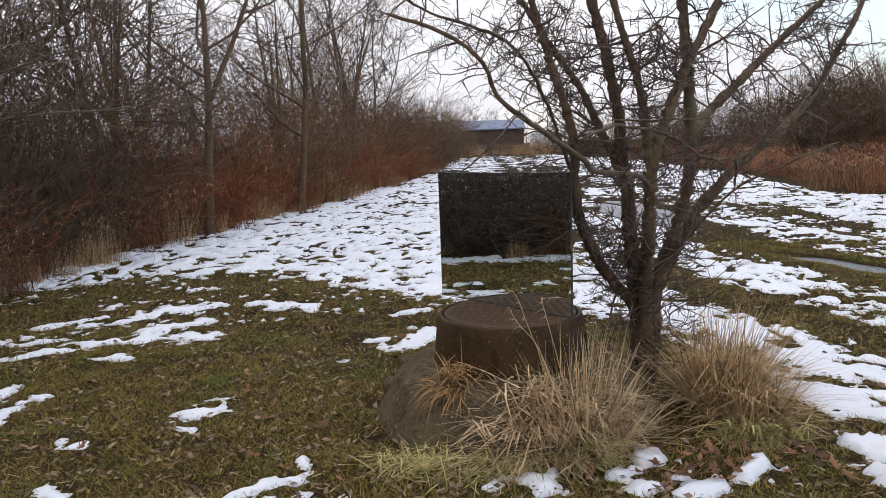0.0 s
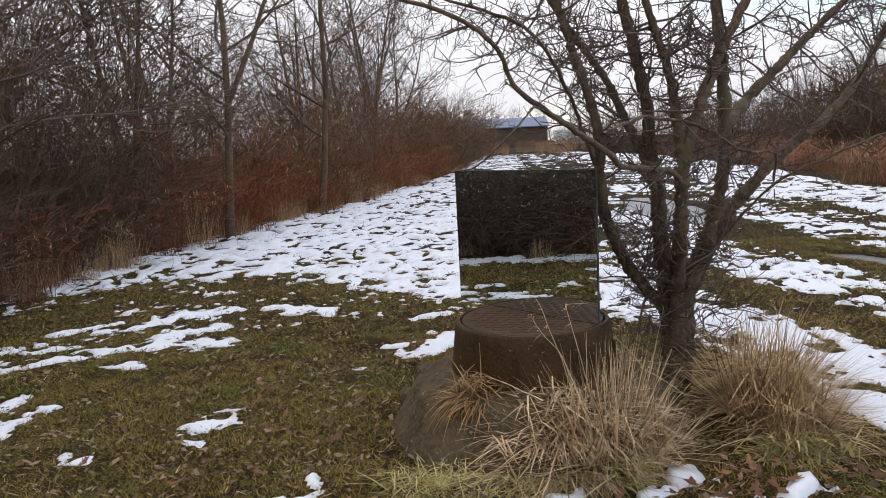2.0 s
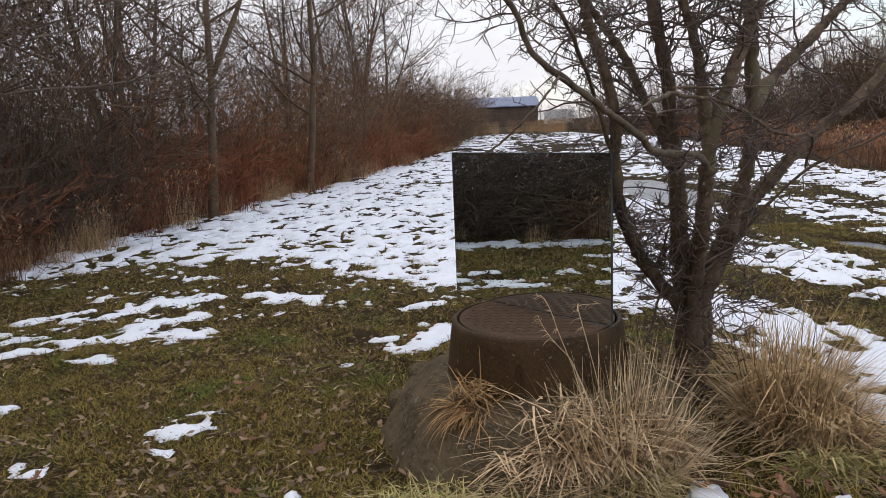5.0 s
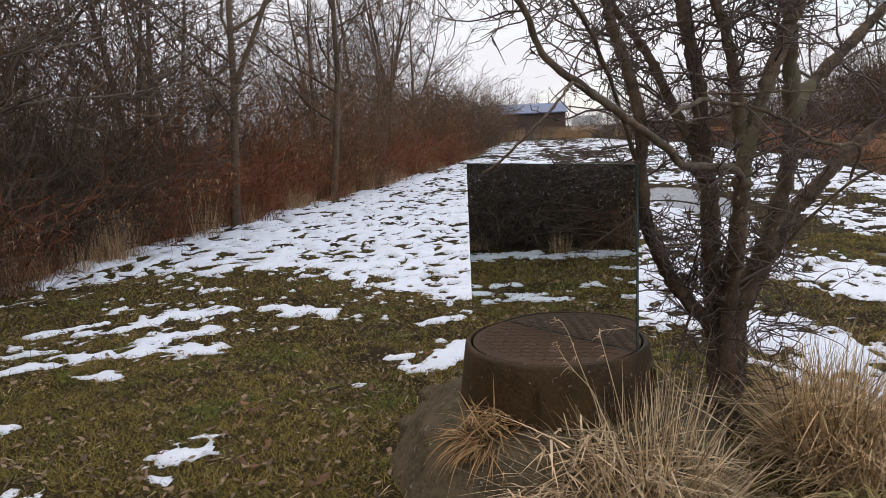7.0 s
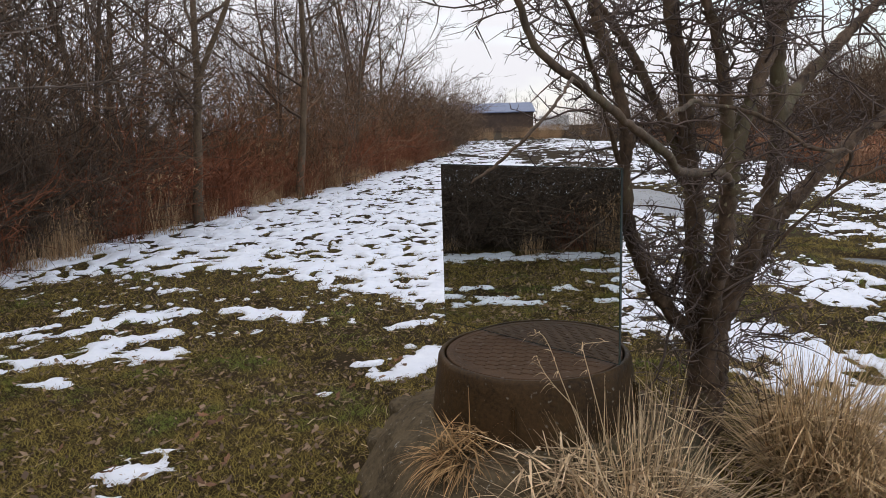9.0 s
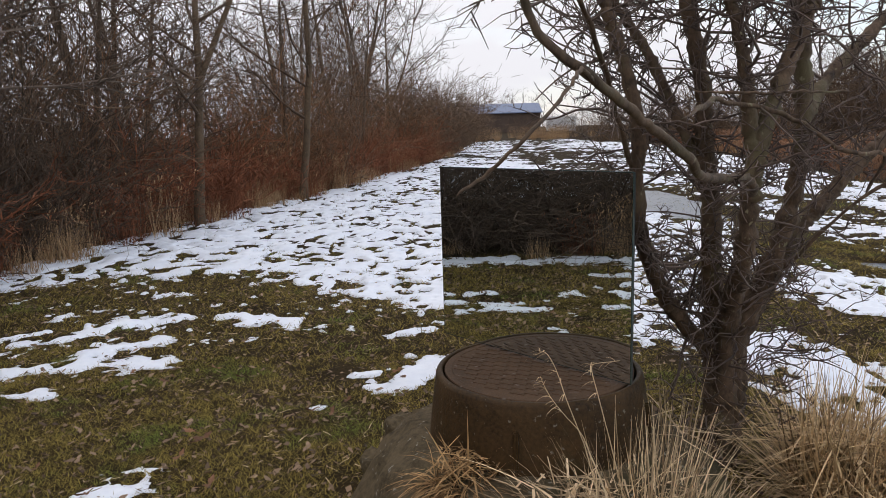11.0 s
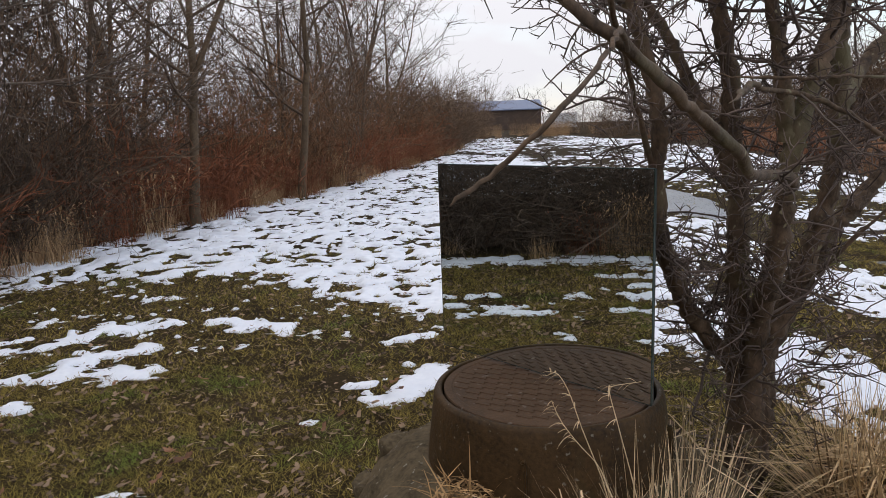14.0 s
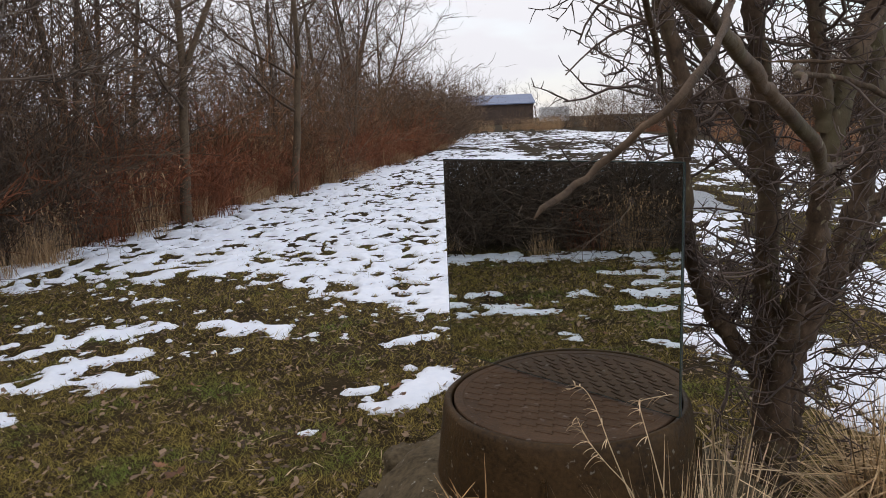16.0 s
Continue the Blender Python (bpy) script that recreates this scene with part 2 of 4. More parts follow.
class Tubes:
    """Gathers tapering tubes along lines, for one mesh."""

    def __init__(self):
        self.v, self.f, self.n = [], [], 0

    def add(self, pts, radii, sides=4, gnarl=None):
        """gnarl: a random generator, for knobbed and furrowed bark."""
        pts = np.asarray(pts, float)
        radii = np.asarray(radii, float)
        t = np.gradient(pts, axis=0)
        t /= np.linalg.norm(t, axis=1)[:, None] + 1e-9
        ref = np.array([0.31, 0.87, 0.38]) if abs(t[0] @ np.array([0.31, 0.87, 0.38])) < 0.9 else np.array([1.0, 0, 0])
        u = np.cross(t, ref)
        u /= np.linalg.norm(u, axis=1)[:, None] + 1e-9
        w = np.cross(t, u)
        a = np.arange(sides) * 2 * math.pi / sides
        swell = np.ones((len(pts), sides))
        if gnarl is not None:
            swell = 1 + gnarl.normal(0, 0.075, swell.shape) + gnarl.normal(0, 0.07, (1, sides))
        ring = pts[:, None] + (radii[:, None] * swell)[:, :, None] * (np.cos(a)[None, :, None] * u[:, None] + np.sin(a)[None, :, None] * w[:, None])
        self.v.append(ring.reshape(-1, 3))
        i = np.arange(len(pts) - 1)[:, None] * sides + np.arange(sides)[None]
        j = np.arange(len(pts) - 1)[:, None] * sides + (np.arange(sides)[None] + 1) % sides
        self.f.append(np.stack([i, j, j + sides, i + sides], -1).reshape(-1, 4) + self.n)
        self.n += ring.shape[0] * sides

    def ribbon(self, pts, radii, side):
        """A thin flat twig, for those too fine to show their roundness."""
        pts = np.asarray(pts, float)
        t = pts[-1] - pts[0]
        u = np.cross(t, side)
        u /= np.linalg.norm(u) + 1e-9
        w = np.asarray(radii, float)[:, None] * u
        self.v.append(np.stack([pts - w, pts + w], 1).reshape(-1, 3))
        k = np.arange(len(pts) - 1)[:, None] * 2
        self.f.append(np.concatenate([k, k + 1, k + 3, k + 2], 1) + self.n)
        self.n += 2 * len(pts)

    def link(self, name, mat, parent=None, label="", smooth=True):
        return link_mesh(name, np.concatenate(self.v), np.concatenate(self.f), mat, parent, label, smooth)


def wander(rng, start, way, length, steps, bend=0.25, lift=0.0):
    """A crooked line that grows from start."""
    p, d = np.array(start, float), np.array(way, float)
    d /= np.linalg.norm(d)
    out = [p.copy()]
    for _ in range(steps):
        d = d + rng.normal(0, bend, 3) + np.array([0, 0, lift])
        d /= np.linalg.norm(d)
        p = p + d * length / steps
        out.append(p.copy())
    return np.array(out)


def smooth_line(pts, per=5):
    """Catmull-Rom through a few points."""
    p = np.asarray(pts, float)
    q = np.vstack([2 * p[0] - p[1], p, 2 * p[-1] - p[-2]])
    out = []
    for i in range(1, len(q) - 2):
        for s in np.linspace(0, 1, per, endpoint=False):
            out.append(0.5 * (2 * q[i] + (q[i + 1] - q[i - 1]) * s + (2 * q[i - 1] - 5 * q[i] + 4 * q[i + 1] - q[i + 2]) * s * s + (3 * q[i] - q[i - 1] - 3 * q[i + 1] + q[i + 2]) * s ** 3))
    out.append(p[-1])
    return np.array(out)


def lattice(ix, iy, seed):
    h = (ix.astype(np.int64) * 374761393 + iy.astype(np.int64) * 668265263 + seed * 974634777) & 0x7FFFFFFF
    h = ((h ^ (h >> 13)) * 1274126177) & 0x7FFFFFFF
    return ((h ^ (h >> 16)) & 0xFFFF) / 65535.0


def bumps(x, y, size, seed, octaves=3):
    """Smooth noise over the plane, about -1 to 1."""
    total, weight, norm = 0.0, 1.0, 0.0
    for o in range(octaves):
        u, v = np.asarray(x) / size + 17.3 * o, np.asarray(y) / size - 9.1 * o
        iu, iv = np.floor(u), np.floor(v)
        fu, fv = u - iu, v - iv
        fu, fv = fu * fu * (3 - 2 * fu), fv * fv * (3 - 2 * fv)
        a, b = lattice(iu, iv, seed + o), lattice(iu + 1, iv, seed + o)
        c, d = lattice(iu, iv + 1, seed + o), lattice(iu + 1, iv + 1, seed + o)
        total = total + weight * ((a * (1 - fu) + b * fu) * (1 - fv) + (c * (1 - fu) + d * fu) * fv - 0.5) * 2
        norm, weight, size = norm + weight, weight * 0.55, size * 0.5
    return total / norm


def ramp(v, lo, hi):
    s = np.clip((v - lo) / (hi - lo), 0, 1)
    return s * s * (3 - 2 * s)


def hedge_x(y):
    """Where the wood begins, left of the mown strip."""
    return np.interp(y, [-14, -3, -2, -1, 0, 2, 4.4, 8, 10.3, 15, 24, 50, 80], [-3.2, -3.4, -3.52, -3.72, -3.85, -4.05, -4.05, -3.75, -3.35, -2.9, -2.1, -2.3, -2.4])


def bank_x(y):
    """Where the tall weeds begin on the far side of the mown strip."""
    return np.interp(y, [-12, 0, 6, 9.7, 10.8, 16, 22, 43, 60, 80], [9.5, 8.8, 8.0, 7.2, 6.6, 7.4, 8.0, 8.6, 6.5, 5])


def puddles(x, y):
    """Under one inside the two hollows that hold water."""
    a, c = (x - 3.42) + 0.45 * (y - 3.1), (y - 3.1) - 0.45 * (x - 3.42)
    return np.minimum(np.hypot(a / 0.20, c / 0.70), np.hypot((x - 2.65) / 0.55, (y - 8.6) / 2.5)) + 0.35 * bumps(x, y, 0.35, 77, 3)


def ground_z(x, y):
    near = 1 - ramp(np.hypot(x, y), 6, 40)
    z = 0.018 * bumps(x, y, 0.9, 5) * (0.4 + 0.6 * near) + 0.010 * bumps(x, y, 0.17, 8, 2) * near
    z = z - 0.30 * ramp(hedge_x(y) - x, 0.1, 3.0) + 0.12 * ramp(x - bank_x(y), 0.0, 4.0)
    z = z - 0.05 * (1 - ramp(puddles(x, y), 0.75, 1.15))
    return z + 0.25 * bumps(x, y, 25, 3, 2) * ramp(np.hypot(x, y), 12, 50)


# snow lying by the manhole and along the wood: x, y, x, y, half width
SNOW_NEAR = [
    (-1.37, -1.06, -1.16, -1.24, 0.05), (-0.66, -1.12, -0.46, -1.00, 0.055), (-0.50, -0.86, -0.46, -0.92, 0.02), (-1.12, -0.34, -1.00, -0.24, 0.10), (-1.12, -0.52, -1.05, -0.54, 0.025),
    (-1.56, -0.64, -1.46, -0.68, 0.03), (-2.75, 0.45, -2.40, 0.70, 0.08), (-2.80, 0.80, -2.50, 0.95, 0.05), (-2.40, 0.78, -1.95, 0.92, 0.11), (-2.02, 0.98, -1.66, 1.00, 0.15),
    (-2.00, 1.15, -1.80, 1.38, 0.12), (-2.06, 0.50, -1.92, 0.52, 0.06), (-0.50, 0.80, -0.40, 0.80, 0.05), (-0.59, 0.38, -0.57, 0.39, 0.03), (-0.30, 0.66, -0.13, 0.98, 0.12),
    (-1.34, 1.41, -1.27, 1.41, 0.05),
]
SNOW_MORE = [
    (-1.80, -0.02, -1.69, 0.03, 0.025), (-2.55, 1.30, -2.20, 1.62, 0.09), (-2.15, 1.70, -1.80, 1.86, 0.09), (-2.9, 1.25, -2.6, 1.55, 0.06), (-1.70, 1.88, -1.15, 1.80, 0.07), (-0.42, 1.48, -0.20, 1.58, 0.06),
    (-0.53, -1.15, -0.26, -1.12, 0.05), (0.38, -1.02, 0.52, -0.90, 0.075), (0.67, -0.98, 0.74, -1.08, 0.08), (0.79, -0.74, 0.79, -0.88, 0.055),
    (0.88, -1.12, 0.95, -1.07, 0.07), (1.08, -1.04, 1.17, -0.90, 0.06), (-3.76, 0.5, -3.72, -0.6, 0.22), (-3.66, -0.6, -3.50, -1.6, 0.20), (-3.46, -1.6, -3.30, -2.9, 0.20),
]
SNOW_FIELD = [
    (2.2, 5.6, 1.2, 3.0, 0.5), (1.0, 3.6, 0.7, 1.6, 0.42), (-2.95, -1.20, -2.85, -2.1, 0.12), (-2.36, -0.88, -2.30, -1.7, 0.11), (-2.04, -1.08, -1.98, -1.6, 0.09), (-2.62, -1.15, -2.60, -1.8, 0.06),
    (-3.18, -1.5, -3.12, -2.2, 0.10), (-2.52, 0.05, -2.42, -0.30, 0.06), (-2.26, 0.0, -2.15, -0.50, 0.065), (-2.03, -0.10, -2.02, -0.68, 0.055), (-0.25, 1.10, -0.05, 0.95, 0.05),
]


def field_edge(x):
    """How near the closed snow by the wood comes."""
    return np.interp(x, [-4.2, -3.5, -2.85, -2.3, -1.9, -1.5, -1.15, -0.85, -0.5, -0.1, 0.5, 0.9], [2.5, 2.9, 3.15, 3.0, 3.25, 3.0, 2.5, 2.1, 1.95, 1.7, 1.6, 1.5])


SNOW_SCRAPS = [
    (-2.85, 0.62, -1.75, 1.45, 0.30), (-2.4, 1.6, -1.2, 2.1, 0.28), (-3.8, 2.1, -2.6, 2.7, 0.25), (-2.5, 1.9, -1.3, 2.8, 0.45), (-1.0, 1.75, -0.1, 1.55, 0.2),
    (-3.2, -1.8, -2.2, -0.8, 0.25), (0.30, -1.05, 1.2, -0.95, 0.14),
]


def strokes(x, y, rows):
    """Depth inside the nearest of some rounded strokes: positive within, falling off outwards."""
    best = np.full(np.shape(x), -9.0)
    for x0, y0, x1, y1, w in rows:
        dx, dy = x1 - x0, y1 - y0
        s = np.clip(((x - x0) * dx + (y - y0) * dy) / (dx * dx + dy * dy + 1e-9), 0, 1)
        best = np.maximum(best, (w - np.hypot(x - x0 - s * dx, y - y0 - s * dy)) / (w + 0.035))
    return best


def snow_depth(x, y):
    """Above nought where snow lies."""
    small = bumps(x, y, 0.10, 21, 3)
    mid = bumps(x, y, 0.36, 33, 3)
    spots = np.maximum(strokes(x, y, SNOW_NEAR), strokes(x, y, SNOW_MORE)) + 0.42 * small + 0.34 * mid
    whole = np.clip((y - field_edge(x)) / 0.55, -1.5, 0.62) - 0.45 * ramp(y, 8.5, 13) * ramp(x, -3.4, -2.0) - 1.6 * ramp(x, 0.7, 1.3)
    field = np.maximum(np.minimum(strokes(x, y, SNOW_FIELD), 0.48), whole) + 0.55 * small + 0.55 * mid
    fine = bumps(x, y, 0.040, 25, 2)
    scraps = np.minimum(strokes(x, y, SNOW_SCRAPS), 0.25) - 0.42 + 0.85 * mid + 0.75 * small
    # bands between old wheel tracks, across the strip
    u = x + 0.35 * np.clip(y, 0, 2) + 0.25 * np.clip(y - 2, 0, 3) + 0.14 * bumps(x, y, 1.6, 55, 2)
    band = np.interp(u, [1.30, 1.52, 2.1, 2.3, 2.42, 2.75, 2.95, 3.6, 3.82, 4.0, 4.65, 4.85, 5.55, 5.72, 5.85, 6.0, 6.1, 6.3, 6.45, 9], [-1, 0.45, 0.5, 0, -0.6, -0.5, 0.35, 0.45, 0, -0.8, -0.8, 0.3, 0.4, -0.1, -0.1, 0.35, -0.3, -0.3, 0.45, 0.55])
    band = band - 0.5 * ramp(y, 6.5, 9.5) + 0.60 * bumps(x * 2.0 + y * 0.7, y * 0.8, 0.45, 58, 3) + 0.45 * small
    far = -0.10 + 0.55 * bumps(x, y * 0.8, 0.9, 41, 3) + 0.35 * bumps(x, y, 0.35, 44, 2) + 0.35 * bumps(x, y, 4.0, 47, 2) + 0.35 * ramp(x, 2.5, 6.0)
    far = far - 2.0 * (1 - ramp(y, 5.5, 9.5))
    d = np.maximum(np.maximum(np.maximum(spots, field), scraps), np.maximum(far, np.where(x > 1.0, band, -1.0))) + 0.42 * fine
    # tufts and melt holes
    d = d - 4.2 * np.clip(bumps(x * 0.85, y * 0.68, 0.085, 91, 2) - 0.15, 0, 1) * (0.55 + np.clip(bumps(x, y, 1.1, 93, 2) + 0.45, 0, 1)) * (0.45 + 0.55 * np.maximum(ramp(y, 1.0, 2.2), ramp(-x, 1.7, 2.1) * ramp(-y, -0.3, 0.2)))
    d = d - 3.0 * np.clip(bumps(x * 0.9, y * 0.7, 0.062, 191, 2) - 0.22, 0, 1) * ramp(y, 1.6, 2.6)
    # paler bare ground farther along the strip
    d = d - ramp(y, 7, 13) * (-0.05 + 0.65 * bumps(x + 0.6 * bumps(x, y, 2.0, 96, 2), y * 0.55, 0.7, 97, 2)) * (1 - ramp(x, 2.0, 4.0))
    edge = ramp(x - hedge_x(y), -0.42, -0.12) * (1 - ramp(x - bank_x(y), -0.2, 0.5)) * (1 - ramp(y, 62, 68))
    clear = ramp(np.hypot(x - 0.32, y + 0.35), 0.55, 0.66) * (1 - (1 - ramp(np.hypot(x - 1.2, (y + 0.45) * 0.9), 0.30, 0.45)))
    wet = puddles(x, y)
    return np.where((edge > 0.02) & (wet > 1.05), d * edge * clear - (1 - edge) - (1 - clear), -1.0)


# ---- ground ----
def sheet(name, xs, ys, zfun, mat):
    gx, gy = np.meshgrid(xs, ys)
    gz = zfun(gx, gy)
    n, m = len(ys), len(xs)
    i = (np.arange(n - 1)[:, None] * m + np.arange(m - 1)[None]).ravel()
    return link_mesh(name, np.stack([gx, gy, gz], -1).reshape(-1, 3), np.stack([i, i + 1, i + m + 1, i + m], -1), mat, smooth=True)


def spaced(lo, hi, near_lo, near_hi, fine_step, grow=1.12):
    mid = list(np.arange(near_lo, near_hi, fine_step))
    up, s = [near_hi], fine_step
    while up[-1] < hi:
        s *= grow
        up.append(up[-1] + s)
    down, s = [near_lo], fine_step
    while down[-1] > lo:
        s *= grow
        down.append(down[-1] - s)
    return np.array(sorted(set(round(float(v), 4) for v in mid + up + down)))


ground = sheet("ground", spaced(-900, 900, -4, 4.4, 0.06), spaced(-500, 2500, -3, 6, 0.06), ground_z, M_EARTH)
tagged(ground, "trodden winter turf with mud and dead leaves", "ground", kind="structure")


def snow_sheet(xs, ys):
    gx, gy = np.meshgrid(xs, ys)
    d = snow_depth(gx, gy)
    gz = ground_z(gx, gy) + np.where(d > 0, 0.002 + (0.009 + 0.007 * ramp(gy, 1.5, 3.0)) * ramp(d, 0, 0.45), -0.04 + 0.04 * np.clip(d * 9 + 1, 0, 1)) + (0.006 * bumps(gx, gy, 0.06, 61, 2) + (0.016 + 0.016 * ramp(gy, 1.5, 3.0)) * bumps(gx, gy * 0.8, 0.17, 63, 2)) * ramp(d, 0, 0.25)
    gz = gz + 0.022 * ramp(d, 0, 0.4) * ((gx > 0.3) & (gy < -0.7))
    n, m = len(ys), len(xs)
    i = (np.arange(n - 1)[:, None] * m + np.arange(m - 1)[None]).ravel()
    f = np.stack([i, i + 1, i + m + 1, i + m], -1)
    keep = (d.ravel()[f] > -0.12).any(1)
    return np.stack([gx, gy, gz], -1).reshape(-1, 3), f[keep]


sv, sf, count = [], [], 0
for xs, ys in ((np.arange(-4.4, 3.2, 0.018), np.arange(-3.2, 3.0, 0.018)), (np.arange(-4.6, 9.0, 0.03), np.arange(2.99, 10.0, 0.03)), (np.arange(3.19, 9.6, 0.05), np.arange(-3.2, 3.01, 0.05)),
               (np.arange(-5, 9.5, 0.07), np.arange(9.98, 26, 0.09)), (np.arange(-5, 10, 0.15), np.arange(25.9, 68, 0.25)), (np.arange(-4.4, 9.0, 0.06), np.arange(-9, -3.14, 0.06))):
    a, b = snow_sheet(xs, ys)
    used = np.unique(b)
    back = np.zeros(len(a), int)
    back[used] = np.arange(len(used))
    sv.append(a[used])
    sf.append(back[b] + count)
    count += len(used)
snow = link_mesh("snow", np.concatenate(sv), np.concatenate(sf), M_SNOW, smooth=True)
tagged(snow, "thin patchy old snow melting over the turf", "snow", kind="stuff")


def beyond(xs, ys):
    gx, gy = np.meshgrid(xs, ys)
    d = 0.25 + 0.8 * bumps(gx, gy, 1.4, 201, 3)
    gz = ground_z(gx, gy) + np.where(d > 0, 0.02, -0.05)
    n, m = len(ys), len(xs)
    i = (np.arange(n - 1)[:, None] * m + np.arange(m - 1)[None]).ravel()
    f = np.stack([i, i + 1, i + m + 1, i + m], -1)
    return link_mesh("snow", np.stack([gx, gy, gz], -1).reshape(-1, 3), f[(d.ravel()[f] > -0.1).any(1)], M_SNOW, smooth=True)


tagged(beyond(np.arange(-46, -12, 0.2), np.arange(-22, 7, 0.2)), "patchy snow in the open beyond the wood", "snow", kind="stuff")


def pool(name, cx, cy, rx, ry, z, turn):
    bm = bmesh.new()
    ring = []
    for i in range(40):
        a = i * math.pi / 20
        p = Matrix.Rotation(turn, 3, "Z") @ Vector((rx * math.cos(a), ry * math.sin(a), 0))
        ring.append(bm.verts.new((cx + p.x, cy + p.y, z)))
    bm.faces.new(ring)
    return tagged(part(name, bm, M_ICE), "grey half-frozen puddle in the mown grass", "puddle", "frozen puddles", "structure")


for cx, cy, rx, ry, turn in ((3.42, 3.1, 0.36, 0.95, 0.42), (2.65, 8.6, 0.8, 3.2, 0.0)):
    level = float(ground_z(np.array([cx]), np.array([cy]))[0]) + 0.022
    pool("water_puddle", cx, cy, rx, ry, level, turn)

# ---- manhole ----
MX, MY, MZ = 0.316, -0.35, 0.444
manhole = new("manhole")
manhole.location = (MX, MY, 0)
tagged(manhole, "raised round manhole with rusty cast iron cover", "manhole")
collar_bm = lathe([(0.62, -0.12), (0.592, 0.0), (0.575, 0.05), (0.555, 0.09), (0.53, 0.13), (0.50, 0.165), (0.465, 0.195), (0.43, 0.22), (0.40, 0.235), (0.37, 0.245), (0.33, 0.25), (0.27, 0.245)], 120, 0.07)
for vert in collar_bm.verts:
    q = vert.co * 7.0
    lump = 0.024 * noise.noise(q * 0.7) + 0.015 * noise.noise(q * 2.2) + 0.009 * noise.noise(q * 6)
    away = Vector((vert.co.x, vert.co.y, 0.15)).normalized()
    vert.co += away * (lump - 0.022 * max(0.0, noise.noise(q * 0.8 + Vector((5, 2, 1))) - 0.1))
part("collar", collar_bm, M_CONCRETE, manhole, "cracked mossy concrete collar", True)
part("riser", lathe([(0.335, 0.16), (0.332, 0.25), (0.324, 0.33), (0.315, 0.40), (0.310, 0.432), (0.306, 0.440), (0.301, MZ), (0.2915, MZ), (0.2895, MZ - 0.003), (0.2885, MZ - 0.03)], 128, 0.008), M_RISER, manhole, "dark stained riser ring", True)
for a in (-103, -20):
    bm = bmesh.new()
    box(bm, 0.306, 0.337, -0.007, 0.007, 0.20, 0.372)
    bmesh.ops.bevel(bm, geom=bm.edges[:], offset=0.004, segments=2, affect="EDGES")
    bmesh.ops.transform(bm, matrix=Matrix.Rotation(radians(a), 4, "Z"), verts=bm.verts[:])
    part("rib", bm, M_RISER, manhole)
cover = part("cover", lathe([(0.2835, MZ - 0.03), (0.2835, MZ - 0.003), (0.2815, MZ - 0.0005), (0.262, MZ - 0.0005), (0.259, MZ - 0.002), (0.001, MZ - 0.002)], 128), M_IRON, manhole, "rusty cast iron cover with raised bars")
bm = bmesh.new()
box(bm, -0.0215, 0.0215, -0.0055, 0.0055, -0.003, 0.0002)
bmesh.ops.bevel(bm, geom=bm.edges[:], offset=0.001, segments=1, affect="EDGES")
bar = part("raised_bar", bm, M_IRON, cover)
spots = []
for i in range(-9, 10):
    for j in range(-6, 7):
        cx, cy = (j + 0.5 * (i % 2)) * 0.052, i * 0.028
        if math.hypot(cx, cy) < 0.240:
            spots.append((cx, cy))
for k, (cx, cy) in enumerate(spots):
    ob = bar if k == 0 else new("raised_bar", bar.data)
    ob.parent = cover
    ob.matrix_local = Matrix.Rotation(radians(-50), 4, "Z") @ Matrix.Translation((cx, cy, MZ)) @ Matrix.Rotation(radians(24), 4, "Z")

# ---- mirror ----
MIRROR_A, MIRROR_B, MIRROR_H = Vector((0.004, -0.012, 0.4485)), Vector((0.563, -0.526, 0.4485)), 0.588
along = (MIRROR_B - MIRROR_A).normalized()
turn = Matrix.Translation((MIRROR_A + MIRROR_B) / 2) @ Matrix.Rotation(math.atan2(along.y, along.x), 4, "Z")
half_w = (MIRROR_B - MIRROR_A).length / 2
mirror = new("mirror")
mirror.matrix_world = turn
tagged(mirror, "frameless rectangular mirror standing upright on the cover", "mirror")
bm = bmesh.new()
box(bm, -half_w + 0.003, half_w - 0.003, -0.0005, 0.002, 0.003, MIRROR_H - 0.003)
part("mirror_face", bm, M_MIRROR, mirror, "clear silvered mirror glass")
for e in ((-half_w, -half_w + 0.003, 0, MIRROR_H), (half_w - 0.003, half_w, 0, MIRROR_H), (-half_w + 0.003, half_w - 0.003, 0, 0.003), (-half_w + 0.003, half_w - 0.003, MIRROR_H - 0.003, MIRROR_H)):
    bm = bmesh.new()
    box(bm, e[0], e[1], 0.0, 0.005, e[2], e[3])
    bmesh.ops.bevel(bm, geom=bm.edges[:], offset=0.0008, segments=1, affect="EDGES")
    part("polished_edge", bm, M_GLASS_EDGE, mirror, "ground glass edge")
bm = bmesh.new()
box(bm, -half_w + 0.002, half_w - 0.002, 0.0052, 0.012, 0.002, MIRROR_H - 0.002)
part("backing", bm, M_BACK, mirror, "dark painted backing board")

